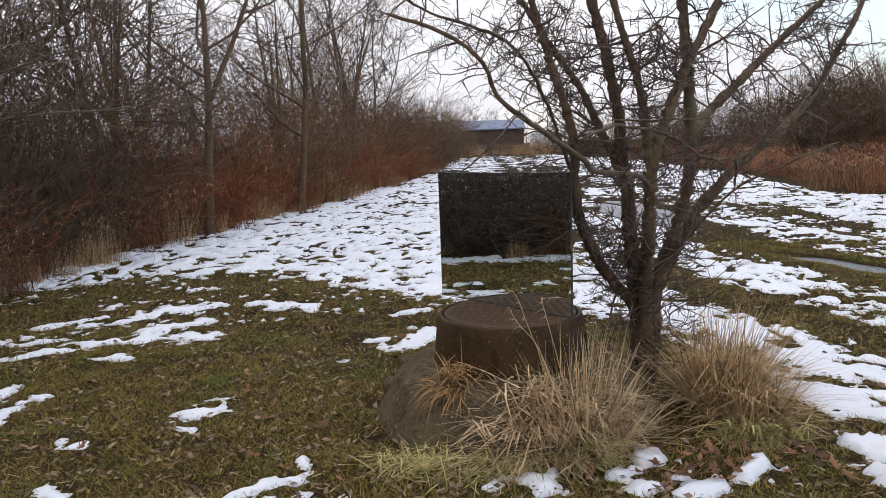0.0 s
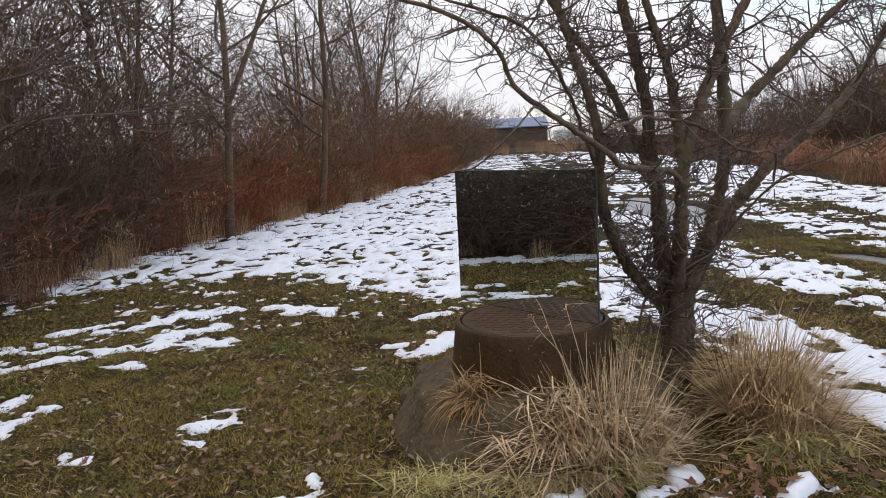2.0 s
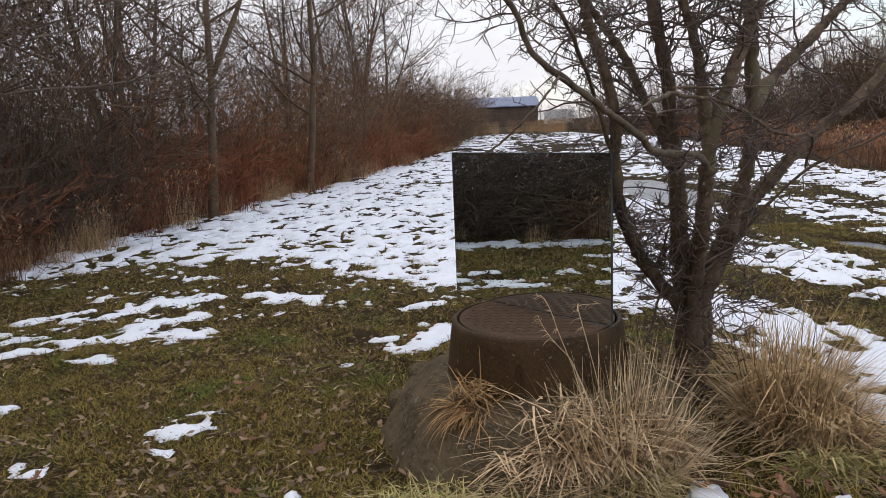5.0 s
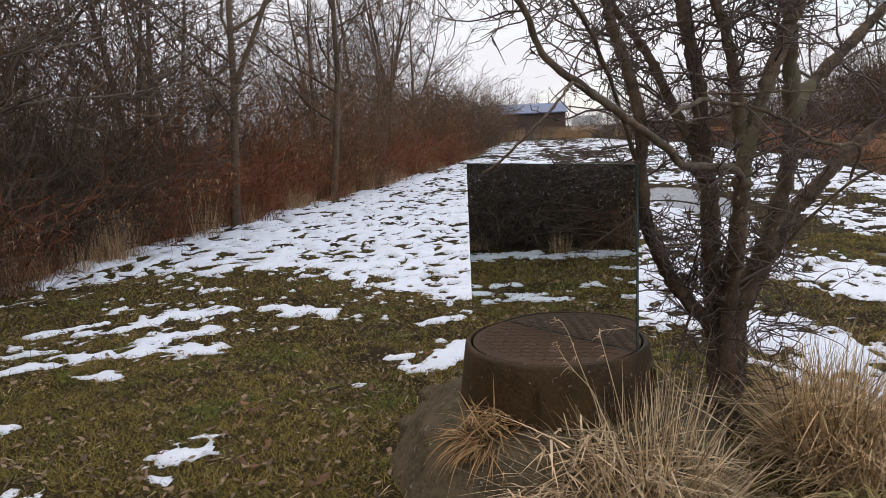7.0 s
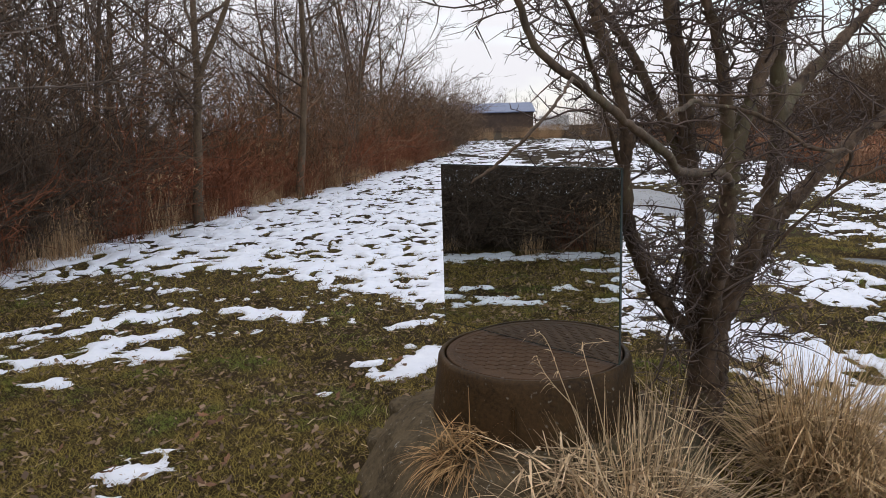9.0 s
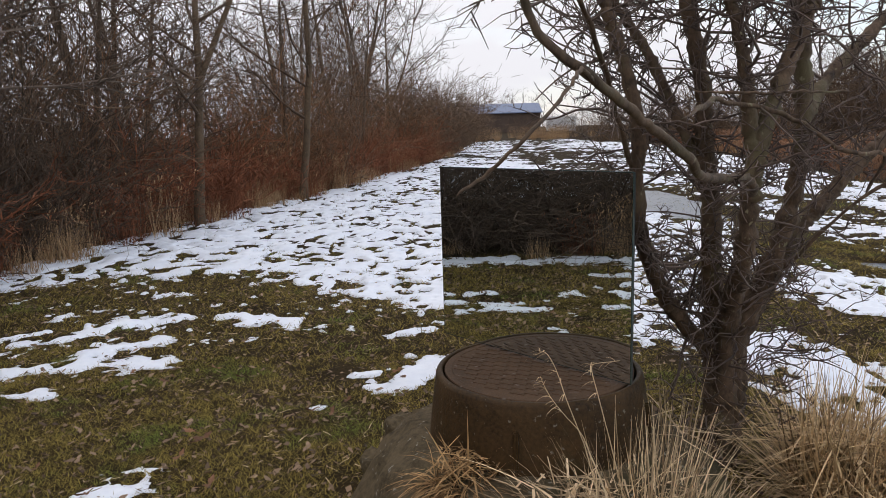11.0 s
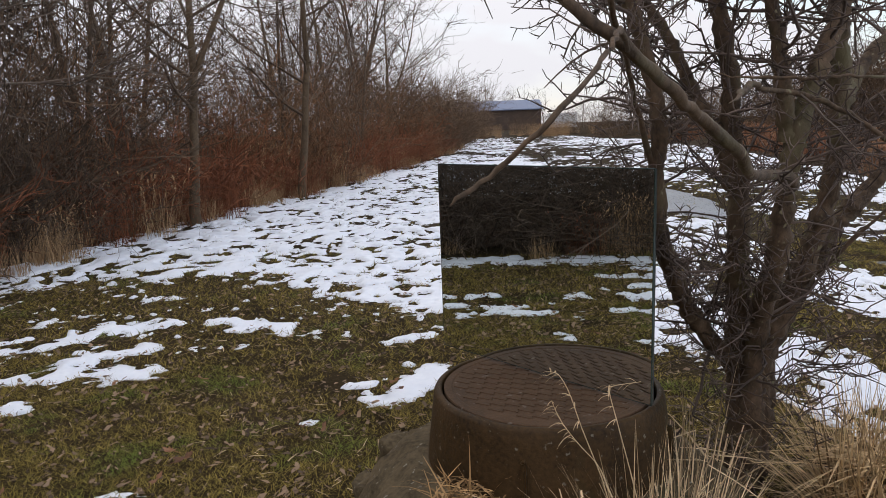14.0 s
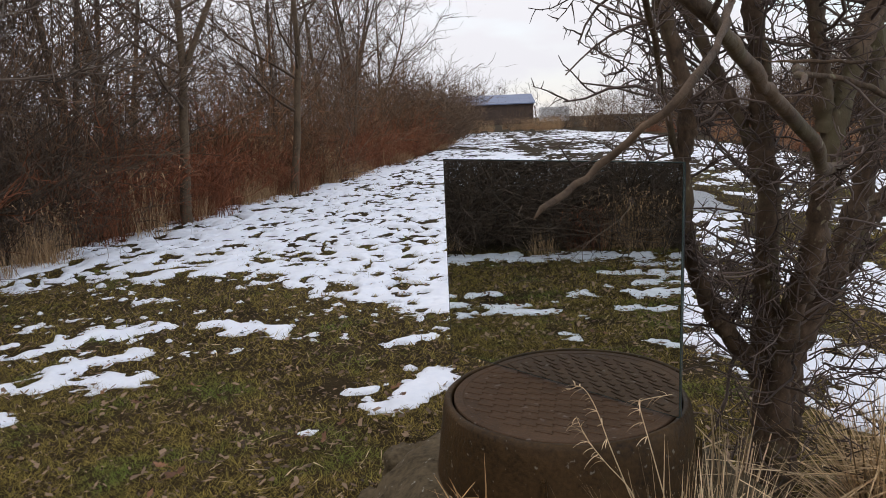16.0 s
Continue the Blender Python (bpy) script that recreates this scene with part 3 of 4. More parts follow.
# ---- the bare thorn shrub beside the manhole ----
ROOT = (0.93, -0.09, -0.04)
STEMS = {
    "A": [(0.91, -0.08, 0.374), (0.79, -0.16, 0.525), (0.705, -0.24, 0.647), (0.62, -0.33, 0.839), (0.595, -0.38, 1.011), (0.592, -0.42, 1.137), (0.55, -0.44, 1.31), (0.504, -0.45, 1.445), (0.48, -0.45, 1.528)],
    "B": [(0.91, -0.1, 0.445), (0.875, -0.18, 0.631), (0.851, -0.24, 0.762), (0.833, -0.28, 0.94), (0.803, -0.3, 1.09), (0.788, -0.31, 1.271), (0.731, -0.31, 1.535)],
    "B2": [(0.824, -0.28, 0.94), (0.775, -0.29, 1.073), (0.708, -0.26, 1.223), (0.651, -0.22, 1.366), (0.571, -0.2, 1.492), (0.516, -0.2, 1.569)],
    "C": [(0.933, -0.14, 0.455), (0.916, -0.26, 0.646), (0.898, -0.38, 0.782), (0.887, -0.45, 0.951), (0.908, -0.45, 1.105), (0.974, -0.4, 1.272), (1.04, -0.36, 1.423), (1.089, -0.33, 1.508)],
    "G": [(0.884, -0.45, 1.089), (0.867, -0.46, 1.208), (0.854, -0.46, 1.308), (0.826, -0.46, 1.423), (0.797, -0.46, 1.506)],
    "D": [(0.974, -0.1, 0.422), (1.03, -0.13, 0.617), (1.068, -0.16, 0.743), (1.105, -0.18, 0.921), (1.121, -0.18, 1.111), (1.114, -0.18, 1.316), (1.097, -0.18, 1.533)],
    "E": [(0.999, -0.08, 0.438), (1.089, -0.09, 0.67), (1.169, -0.07, 0.809), (1.254, -0.04, 0.894), (1.361, 0.0, 0.999), (1.475, 0.05, 1.084), (1.609, 0.1, 1.17)],
    "F": [(1.123, -0.18, 1.158), (1.245, 0.0, 1.264), (1.406, 0.15, 1.383), (1.595, 0.28, 1.536), (1.7, 0.34, 1.623)],
}
WIDE = {"A": 0.026, "B": 0.035, "B2": 0.019, "C": 0.031, "G": 0.019, "D": 0.033, "E": 0.032, "F": 0.022}
ARCHES = {
    "near": [(0.88, -0.46, 0.965), (0.832, -0.64, 0.995), (0.773, -0.764, 1.029), (0.695, -0.908, 1.044), (0.559, -1.183, 1.068), (0.519, -1.254, 1.102), (0.453, -1.322, 1.146), (0.394, -1.394, 1.185), (0.332, -1.469, 1.226), (0.267, -1.45, 1.284), (0.233, -1.46, 1.367), (0.14, -1.5, 1.44), (-0.02, -1.5, 1.50)],
    "arch": [(0.51, -1.24, 1.168), (0.62, -0.95, 1.195), (0.75, -0.66, 1.207), (0.94, -0.573, 1.162), (1.057, -0.60, 1.08), (1.2, -0.5, 1.06), (1.30, -0.2, 0.93)],
    "low": [(0.34, -1.46, 1.218), (0.31, -1.60, 1.222), (0.288, -1.68, 1.198), (0.247, -1.765, 1.157), (0.207, -1.755, 1.12), (0.175, -1.77, 1.10)],
    "level": [(0.66, -0.60, 1.24), (0.80, -0.62, 1.225), (0.95, -0.60, 1.225), (1.10, -0.50, 1.225)],
    "side": [(0.60, -0.36, 1.00), (0.50, -0.55, 1.22), (0.40, -0.85, 1.40), (0.28, -1.0, 1.50), (0.10, -1.05, 1.56), (-0.06, -1.0, 1.66)],
    "reach": [(1.10, -0.10, 0.665), (1.30, -0.2, 0.92), (1.55, -0.25, 1.05), (1.75, -0.2, 1.12)],
}


def thorny(rng, tubes, line, radius, count, length, level, droop=0.0):
    """Spurs and twigs along a line, twice forked."""
    for _ in range(count):
        k = rng.uniform(0.12, 1.0) * (len(line) - 1)
        i = min(int(k), len(line) - 2)
        p = line[i] + (line[i + 1] - line[i]) * (k - i)
        d = line[i + 1] - line[i]
        d = d / np.linalg.norm(d)
        side = np.cross(d, rng.normal(size=3))
        side /= np.linalg.norm(side) + 1e-9
        way = d * rng.uniform(-0.2, 0.8) + side + np.array([0, 0, 0.15 - droop])
        ln = length * rng.uniform(0.35, 1.25)
        tw = wander(rng, p, way, ln, 5 if level else 2, 0.19, 0.02)
        r0 = radius * rng.uniform(0.7, 1.1)
        if p[2] > 0.98 or (i * 7 + count) % 3 == 0 or p[0] < 0.86:
            tubes.add(tw, np.linspace(r0, r0 * 0.4, len(tw)), 4 if level > 1 else 3)
        if level:
            thorny(rng, tubes, tw, radius * 0.62, int(rng.integers(4, 8)), length * 0.36, level - 1, droop)


rng = np.random.default_rng(4)
thorn = new("thorn_shrub")
tagged(thorn, "bare multi-stemmed thorn shrub with crooked twigs", "shrub")
twigs = Tubes()
lines = []
for key, pts in STEMS.items():
    pts = [np.array(p) for p in pts]
    d = pts[-1] - pts[-2]
    d /= np.linalg.norm(d)
    top = wander(rng, pts[-1], d, 1.1, 4, 0.12, 0.12)[1:]
    if key not in ("B2", "G", "F"):
        base = np.array(ROOT) + np.array([(pts[0][0] - 0.96) * 0.4, (pts[0][1] + 0.1) * 0.5, 0])
        pts = [base, base * 0.45 + pts[0] * 0.55 + np.array([0.012, 0, 0])] + pts
    full = smooth_line(pts + list(top), 12)
    full = full + rng.normal(0, 0.0016, full.shape)
    s = np.linspace(0, 1, len(full))
    rad = WIDE[key] * (1.12 - 0.78 * s) * (1 + 0.10 * rng.normal(size=len(full)))
    if key not in ("B2", "G", "F"):
        rad = rad * (1 + 0.45 * np.exp(-s * 14))
    t = Tubes()
    t.add(full, rad, 14, rng)
    t.link("stem", M_BARK, thorn)
    lines.append((full, 0.0050, 50, 0.32, 2))
for key, pts in ARCHES.items():
    full = smooth_line(pts, 6) + rng.normal(0, 0.0008 if key in ("low", "near") else 0.0025, (6 * (len(pts) - 1) + 1, 3))
    r = {"near": 0.0100, "arch": 0.0070, "low": 0.0024, "level": 0.0045, "side": 0.0085, "reach": 0.006}[key]
    t = Tubes()
    rad = np.linspace(r, r * (0.45 if key in ("near", "side") else 0.65), len(full)) * (1 + 0.08 * rng.normal(size=len(full)))
    rad[-1] *= 0.1
    if key in ("arch", "level"):
        rad[:6] *= np.linspace(0.05, 1, 6)
    t.add(full, rad, 8, rng)
    t.link("branch", M_BARK, thorn)
    if key == "near":
        lines.append((full[:22], 0.0030, 16, 0.12, 1))
        lines.append((full[52:], 0.0024, 12, 0.20, 1))
    elif key in ("side", "reach"):
        lines.append((full, 0.0032, 24 if key == "side" else 10, 0.26, 2 if key == "side" else 1))
    elif key == "arch":
        lines.append((full[8:], 0.0032, 12, 0.16, 1))
for full, r, n, ln, lv in lines:
    thorny(rng, twigs, full, r, n, ln, lv)
# a tangle of dead spurs low on the stems
for _ in range(180):
    a, h = rng.uniform(0, 6.283), rng.uniform(0.15, 0.85)
    p = np.array([0.96 + 0.10 * math.cos(a) + rng.normal(0, 0.05), -0.16 + 0.09 * math.sin(a), h])
    tw = wander(rng, p, (math.cos(a), math.sin(a), rng.uniform(-0.3, 0.6)), rng.uniform(0.08, 0.28), 6, 0.38)
    twigs.add(tw, np.linspace(0.0028, 0.0012, 7), 3)
    thorny(rng, twigs, tw, 0.0018, 4, 0.08, 0)
twigs.link("twig_crown", M_TWIG, thorn)


# ---- trees, brush and weeds ----
def bare_tree(seed, height, trunk_r, limbs, low, leaves=0, spread=0.42, fork=False, rise0=0.2, full=1.0, limb_mat=M_CROWN, bark=M_TREE):
    """A bare broadleaf tree: trunk, and a crown of limbs, branches and twigs."""
    rng = np.random.default_rng(seed)
    root = new("tree")
    t = Tubes()
    line = wander(rng, (0, 0, -0.4), (0, 0, 1), height + 0.4, 12, 0.06, 0.05)
    s = np.linspace(0, 1, 13)
    t.add(line, trunk_r * (1 - 0.88 * s) * (1 + 0.5 * np.exp(-s * 16)), 8)
    trunk = [(line, trunk_r)]
    if fork:
        l2 = wander(rng, line[4], (rng.choice([-0.45, 0.45]), rng.normal(0, 0.2), 1), height * 0.62, 8, 0.07, 0.08)
        t.add(l2, trunk_r * 0.62 * np.linspace(1, 0.12, 9), 7)
        trunk.append((l2, trunk_r * 0.6))
    t.link("trunk", bark, root)
    c = Tubes()
    tips = []
    for line, tr in trunk:
        n = limbs if tr == trunk_r else limbs // 2
        for i in range(n):
            f = low + (0.98 - low) * (i + rng.uniform(0, 1)) / n
            k = f * (len(line) - 1)
            j = min(int(k), len(line) - 2)
            p = line[j] + (line[j + 1] - line[j]) * (k - j)
            a = rng.uniform(0, 6.283)
            ln = height * spread * (1.08 - 0.72 * f) * rng.uniform(0.6, 1.15)
            limb = wander(rng, p, (math.cos(a), math.sin(a), rng.uniform(0, 0.6) + rise0 + 0.5 * f), ln, 6, 0.15, 0.04)
            r = tr * (1 - 0.85 * f) * 0.36 + 0.006
            c.add(limb, np.linspace(r, 0.005, 7), 4)
            for _ in range(int(rng.integers(6, 10) * full)):
                q = limb[int(rng.integers(1, 7))]
                d = limb[-1] - limb[0]
                br = wander(rng, q, d / np.linalg.norm(d) + rng.normal(0, 0.6, 3) + np.array([0, 0, 0.2]), ln * rng.uniform(0.25, 0.55), 4, 0.2, 0.04)
                c.add(br, np.linspace(r * 0.3 + 0.0025, 0.0035, 5), 3)
                for _ in range(int(rng.integers(4, 7) * full)):
                    q2 = br[int(rng.integers(1, 5))]
                    d2 = br[-1] - br[0]
                    tw = wander(rng, q2, d2 / np.linalg.norm(d2) + rng.normal(0, 0.7, 3), ln * rng.uniform(0.10, 0.26), 3, 0.25)
                    c.ribbon(tw, np.array((0.0060, 0.0052, 0.0044, 0.0030)) / full, rng.normal(size=3))
                    tips.append(tw[-1])
    c.link("crown", limb_mat, root)
    if leaves:
        v, f = [], []
        for i in range(leaves):
            p = tips[int(rng.integers(len(tips)))] + rng.normal(0, 0.05, 3)
            u, w = rng.normal(size=3), rng.normal(size=3)
            u, w = u / np.linalg.norm(u) * 0.045, w / np.linalg.norm(w) * 0.03
            f.append([4 * i, 4 * i + 1, 4 * i + 2, 4 * i + 3])
            v += [p - u, p - w, p + u * 1.1, p + w]
        tagged(link_mesh("withered_foliage", v, f, M_LEAF, root, "withered brown leaves still hanging"), kind="stuff")
    return root


def brush(seed, height, width, stems, mat, name="shrub", twig_r=0.0048, rise=1.0, arch=-0.015, full=1.0, stem=1.0):
    """A thicket shrub: many whippy stems from the ground with fine side twigs."""
    rng = np.random.default_rng(seed)
    root = new(name)
    a_t, b_t = Tubes(), Tubes()
    for _ in range(stems):
        a, r = rng.uniform(0, 6.283), width * 0.35 * math.sqrt(rng.uniform(0, 1))
        lean = rng.uniform(0.05, 0.6)
        line = wander(rng, (r * math.cos(a), r * math.sin(a), -0.1), (lean * math.cos(a), lean * math.sin(a), rise), height * rng.uniform(0.5, 1.1), 7, 0.17, arch)
        r0 = rng.uniform(0.005, 0.010) * stem
        a_t.add(line, np.linspace(r0, 0.0028 * min(stem, 1.0), 8), 3)
        for _ in range(int(rng.integers(5, 9) * full)):
            q = line[int(rng.integers(1, 8))]
            d = line[-1] - line[0]
            br = wander(rng, q, d / np.linalg.norm(d) + rng.normal(0, 0.75, 3), height * rng.uniform(0.15, 0.42), 3, 0.25)
            b_t.ribbon(br, np.linspace(twig_r * 1.25, twig_r * 0.7, 4), rng.normal(size=3))
            for _ in range(int(rng.integers(3, 6) * full)):
                q2 = br[int(rng.integers(1, 4))]
                tw = wander(rng, q2, br[-1] - br[0] + rng.normal(0, 0.2, 3) * height * 0.5, height * rng.uniform(0.06, 0.18), 2, 0.3)
                b_t.ribbon(tw, np.linspace(twig_r * 0.85, twig_r * 0.5, 3), rng.normal(size=3))
    a_t.link("trunk", mat, root)
    b_t.link("crown", mat, root)
    return root


class Blades:
    """Gathers curved tapering blades of grass, for one mesh."""

    def __init__(self):
        self.v, self.f, self.n = [], [], 0

    def add(self, base, lean, length, width, droop, steps=4):
        """base, lean: arrays of points and of directions; the blades bend over by droop."""
        base, d = np.asarray(base, float), np.asarray(lean, float)
        k = len(base)
        length, width, droop = (np.broadcast_to(np.asarray(q, float), (k,)) for q in (length, width, droop))
        d = d / np.linalg.norm(d, axis=1)[:, None]
        flat = np.stack([-d[:, 1], d[:, 0], np.zeros(k)], 1) + 1e-6
        flat /= np.linalg.norm(flat, axis=1)[:, None]
        p, rows = base.copy(), []
        for s in range(steps + 1):
            w = width * (1 - (s / steps) ** 1.6) + 0.0004
            rows += [p - flat * w[:, None] / 2, p + flat * w[:, None] / 2]
            d = d - np.array([0, 0, 1.0]) * (droop / steps)[:, None]
            d /= np.linalg.norm(d, axis=1)[:, None]
            p = p + d * (length / steps)[:, None]
        v = np.stack(rows, 1)
        m = 2 * (steps + 1)
        off = np.arange(k)[:, None] * m + self.n
        for s in range(steps):
            self.f.append(np.concatenate([off + 2 * s, off + 2 * s + 1, off + 2 * s + 3, off + 2 * s + 2], 1))
        self.v.append(v.reshape(-1, 3))
        self.n += k * m

    def link(self, name, mat, parent=None, label=""):
        return link_mesh(name, np.concatenate(self.v), np.concatenate(self.f), mat, parent, label, True)


def weed_tuft(seed, height, width, count, mat, name, heads=False):
    rng = np.random.default_rng(seed)
    b = Blades()
    a, r = rng.uniform(0, 6.283, count), width * np.sqrt(rng.uniform(0, 1, count))
    base = np.stack([r * np.cos(a), r * np.sin(a), np.full(count, -0.03)], 1)
    lean = np.stack([rng.normal(0, 0.28, count), rng.normal(0, 0.28, count), np.ones(count)], 1)
    b.add(base, lean, height * rng.uniform(0.45, 1.1, count), rng.uniform(0.004, 0.008, count), rng.uniform(0, 0.7, count), 2)
    if heads:
        k = count // 2
        top = base[:k] + lean[:k] * height * rng.uniform(0.6, 0.95, k)[:, None]
        b.add(top, rng.normal(0, 1, (k, 3)), 0.10, 0.02, 0.3, 2)
        b.add(top + rng.normal(0, 0.05, (k, 3)), rng.normal(0, 1, (k, 3)), 0.12, 0.02, 0.3, 2)
    return b.link(name, mat)


def place(ob, x, y, turn=0.0, size=1.0, tall=1.0, sink=0.0):
    z = float(ground_z(np.array([x]), np.array([y]))[0]) - sink
    c = copy_thing(ob, pose(x, y, z, 0, 0, turn))
    c.scale = (size, size, size * tall)
    return c


rng = np.random.default_rng(11)
PARK = -400.0
trees = [bare_tree(21, 6.5, 0.068, 15, 0.24, fork=True, spread=0.5, bark=M_SLIM_BARK), bare_tree(22, 9.0, 0.085, 17, 0.20, spread=0.40, bark=M_SLIM_BARK), bare_tree(23, 7.5, 0.09, 17, 0.16, leaves=1600, spread=0.45), bare_tree(24, 9.5, 0.13, 18, 0.20, fork=True, spread=0.40), bare_tree(25, 5.0, 0.060, 15, 0.18, spread=0.58, rise0=-0.12, limb_mat=M_PALE_LIMB, full=0.8), bare_tree(26, 8.0, 0.10, 14, 0.16, spread=0.42, full=0.6), bare_tree(27, 9.0, 0.12, 14, 0.18, fork=True, full=0.6)]
tree_words = ("slim bare tree forked low at the wood's edge", "tall bare tree with many rising limbs", "bare tree with withered brown leaves hanging", "large bare forked tree in the wood", "small bare tree with wide level branches", "distant bare grey-brown tree with open crown", "distant bare tree forked from the trunk")
for tr, w in zip(trees, tree_words):
    tagged(tr, w, "tree", "trees of the wood")
bushes = [brush(31, 2.5, 1.5, 30, M_BRUSH), brush(32, 3.2, 1.7, 22, M_GREY_BRUSH), brush(33, 1.8, 1.6, 34, M_BRUSH), brush(34, 1.5, 1.3, 34, M_REDWEED), brush(35, 4.2, 2.0, 18, M_GREY_BRUSH, rise=1.4, arch=0.02, full=0.8), brush(36, 3.2, 1.9, 24, M_GREY_BRUSH, twig_r=0.0075, full=0.6), brush(37, 2.0, 1.8, 40, M_SHADED_THICKET, rise=0.8, arch=-0.09, twig_r=0.0030, stem=0.55, full=1.2), brush(38, 2.6, 2.0, 42, M_SHADED_THICKET, rise=1.0, arch=-0.05, twig_r=0.0030, stem=0.6, full=1.2)]
bush_words = ("tangled bare brown brush at the wood's edge", "tall bare grey-brown brush with whippy stems", "low tangled bare bramble brush over dead weeds", "rust-red dry brush among the dead weeds", "high loose bare brush with rising stems", "distant bare brown brush before the trees", "dark arching bramble thicket over the snow", "dense dark thicket of arching bare stems")
for b, w in zip(bushes, bush_words):
    tagged(b, w, "shrub", "brush along the wood")
weeds = [weed_tuft(41, 1.0, 0.38, 130, M_REDWEED, "weed_tuft", True), weed_tuft(42, 1.15, 0.34, 110, M_REED, "weed_tuft", True), weed_tuft(43, 0.55, 0.24, 110, M_REED, "weed_tuft"), weed_tuft(44, 0.85, 0.42, 140, M_BANK, "weed_tuft", True)]
for w, d in zip(weeds, ("dense dry rust-brown weeds gone to seed", "tall pale dry weeds gone to seed", "pale dry grass tuft at the wood's edge", "dull brown dry weeds on the bank")):
    tagged(w, d, "weeds", "dry weeds", "stuff")

# the two slim trees at the edge, and those behind them
SPOTS = [
    (0, -3.78, 6.55, 40, 1.0), (1, -3.36, 9.9, 200, 0.85), (4, -5.4, 4.0, 20, 1.0), (2, -8.3, 13.2, 80, 1.05), (2, -6.6, 9.0, 120, 0.95), (1, -9.5, 14.5, 260, 1.1),
    (2, -10.0, 9.0, 300, 1.1), (3, -12.5, 12.0, 10, 1.1), (1, -8.5, 7.0, 150, 1.0), (4, -5.4, 8.0, 210, 1.0), (1, -9.0, 3.0, 330, 1.0), (3, -7.4, 5.0, 130, 0.9),
    (1, -5.0, 19.5, 90, 0.95), (4, -4.6, 13.0, 170, 1.1), (0, -4.2, 24.0, 15, 1.1), (3, -5.5, 28.0, 240, 1.0), (4, -3.6, 17.0, 70, 1.0), (4, -4.9, 1.5, 140, 0.9), (4, -4.75, 3.2, 250, 0.9), (4, -6.5, 1.0, 20, 1.1), (4, -4.9, 6.2, 75, 0.9), (4, -4.2, 11.8, 110, 1.0),
]
for k, x, y, r, s in SPOTS:
    place(trees[k], x, y, r, s)
for i in range(30):
    y = rng.uniform(-12, 62) if i > 8 else rng.uniform(6, 26)
    x = float(hedge_x(y)) - 2.5 - rng.exponential(6.0)
    if y < 3 and x > -6.5:
        x -= 3
    if -0.44 < (x - 0.2) / (y + 3.3) < -0.20 and 8 < y < 40 and i % 4:
        x, y = -rng.uniform(7, 14), rng.uniform(2, 11)
    place(trees[int(rng.choice([0, 1, 1, 2, 3, 4]) if y < 26 else rng.choice([5, 6]))], x, y, rng.uniform(0, 360), rng.uniform(0.8, 1.2))
# dense thicket beside the walk, its inner shade painted into the twig colour
for gap, step in ((0.75, 0.55), (1.6, 0.6), (2.6, 0.8)):
    y = -6.5
    while y < 1.9:
        place(bushes[int(rng.choice([6, 7]))], float(hedge_x(y)) - gap + rng.uniform(-0.25, 0.2), y, rng.uniform(0, 360), rng.uniform(0.85, 1.15), rng.uniform(0.55, 0.85))
        y += step * rng.uniform(0.75, 1.3)
for i in range(26):
    y = rng.uniform(-5.0, 1.8)
    if i % 2:
        continue
    place(weeds[int(rng.choice([0, 2, 1]))], float(hedge_x(y)) - rng.uniform(0.05, 0.6), y, rng.uniform(0, 360), rng.uniform(0.4, 0.7), rng.uniform(0.6, 1.0))
# brush in rows back from the edge; near rows mix in shade-coloured thicket
for row, (gap, step) in enumerate(((0.55, 0.95), (1.5, 1.15), (2.8, 1.5), (4.6, 2.6), (7.5, 4.5))):
    y = 1.2 if row < 3 else -3.0
    while y < 60:
        x = float(hedge_x(y)) - gap + rng.uniform(-0.3, 0.25)
        if row == 0 and y < 1.5 and rng.random() < 0.75:
            y += 0.6
            continue
        if row > 1 and 6 < y < 30 and rng.random() < (0.35, 0.7, 0.8)[row - 2]:
            y += 1.5
            continue
        kind = rng.choice([6, 7]) if y < 7 and row < 4 and rng.random() < (0.3, 0.7, 0.7, 0.7)[row] else 5 if y > 26 else rng.choice([0, 1, 2]) if y < 1.0 else rng.choice([0, 1, 2, 3, 4], p=[[0.15, 0.07, 0.16, 0.62, 0.0], [0.28, 0.28, 0.08, 0.22, 0.14], [0.35, 0.50, 0.0, 0.1, 0.05], [0.1, 0.6, 0.0, 0.0, 0.3], [0.0, 0.6, 0.0, 0.0, 0.4]][row])
        place(bushes[int(kind)], x, y, rng.uniform(0, 360), rng.uniform(0.85, 1.15) * (0.85 if row == 0 else 1.0) * (1.0 if y < 18 else 1.35), rng.uniform(0.9, 1.2))
        y += step * rng.uniform(0.7, 1.3) * (0.62 if y < 6 else 1.0 if y < 14 else 2.0)
for i in range(150):
    y = rng.uniform(-5, 14) if i < 110 else rng.uniform(14, 40)
    if y < 1.5:
        continue
    x = float(hedge_x(y)) - abs(rng.normal(0, 0.35)) + 0.08
    place(weeds[int(rng.choice([0, 1, 2], p=[0.30, 0.10, 0.60]))], x, y, rng.uniform(0, 360), rng.uniform(0.5, 1.0), rng.uniform(0.7, 1.1))
for k, x, y, r, s in ((4, -5.6, 5.6, 30, 1.1), (4, -6.4, 6.7, 150, 1.15), (1, -5.0, 5.0, 80, 1.05), (4, -7.2, 7.4, 260, 1.1), (1, -5.9, 4.6, 300, 1.2)):
    place(bushes[k], x, y, r, s)
place(weeds[2], -3.78, -0.85, 40, 0.55, 0.8)
place(weeds[0], -4.0, 0.4, 10, 0.6, 0.8)
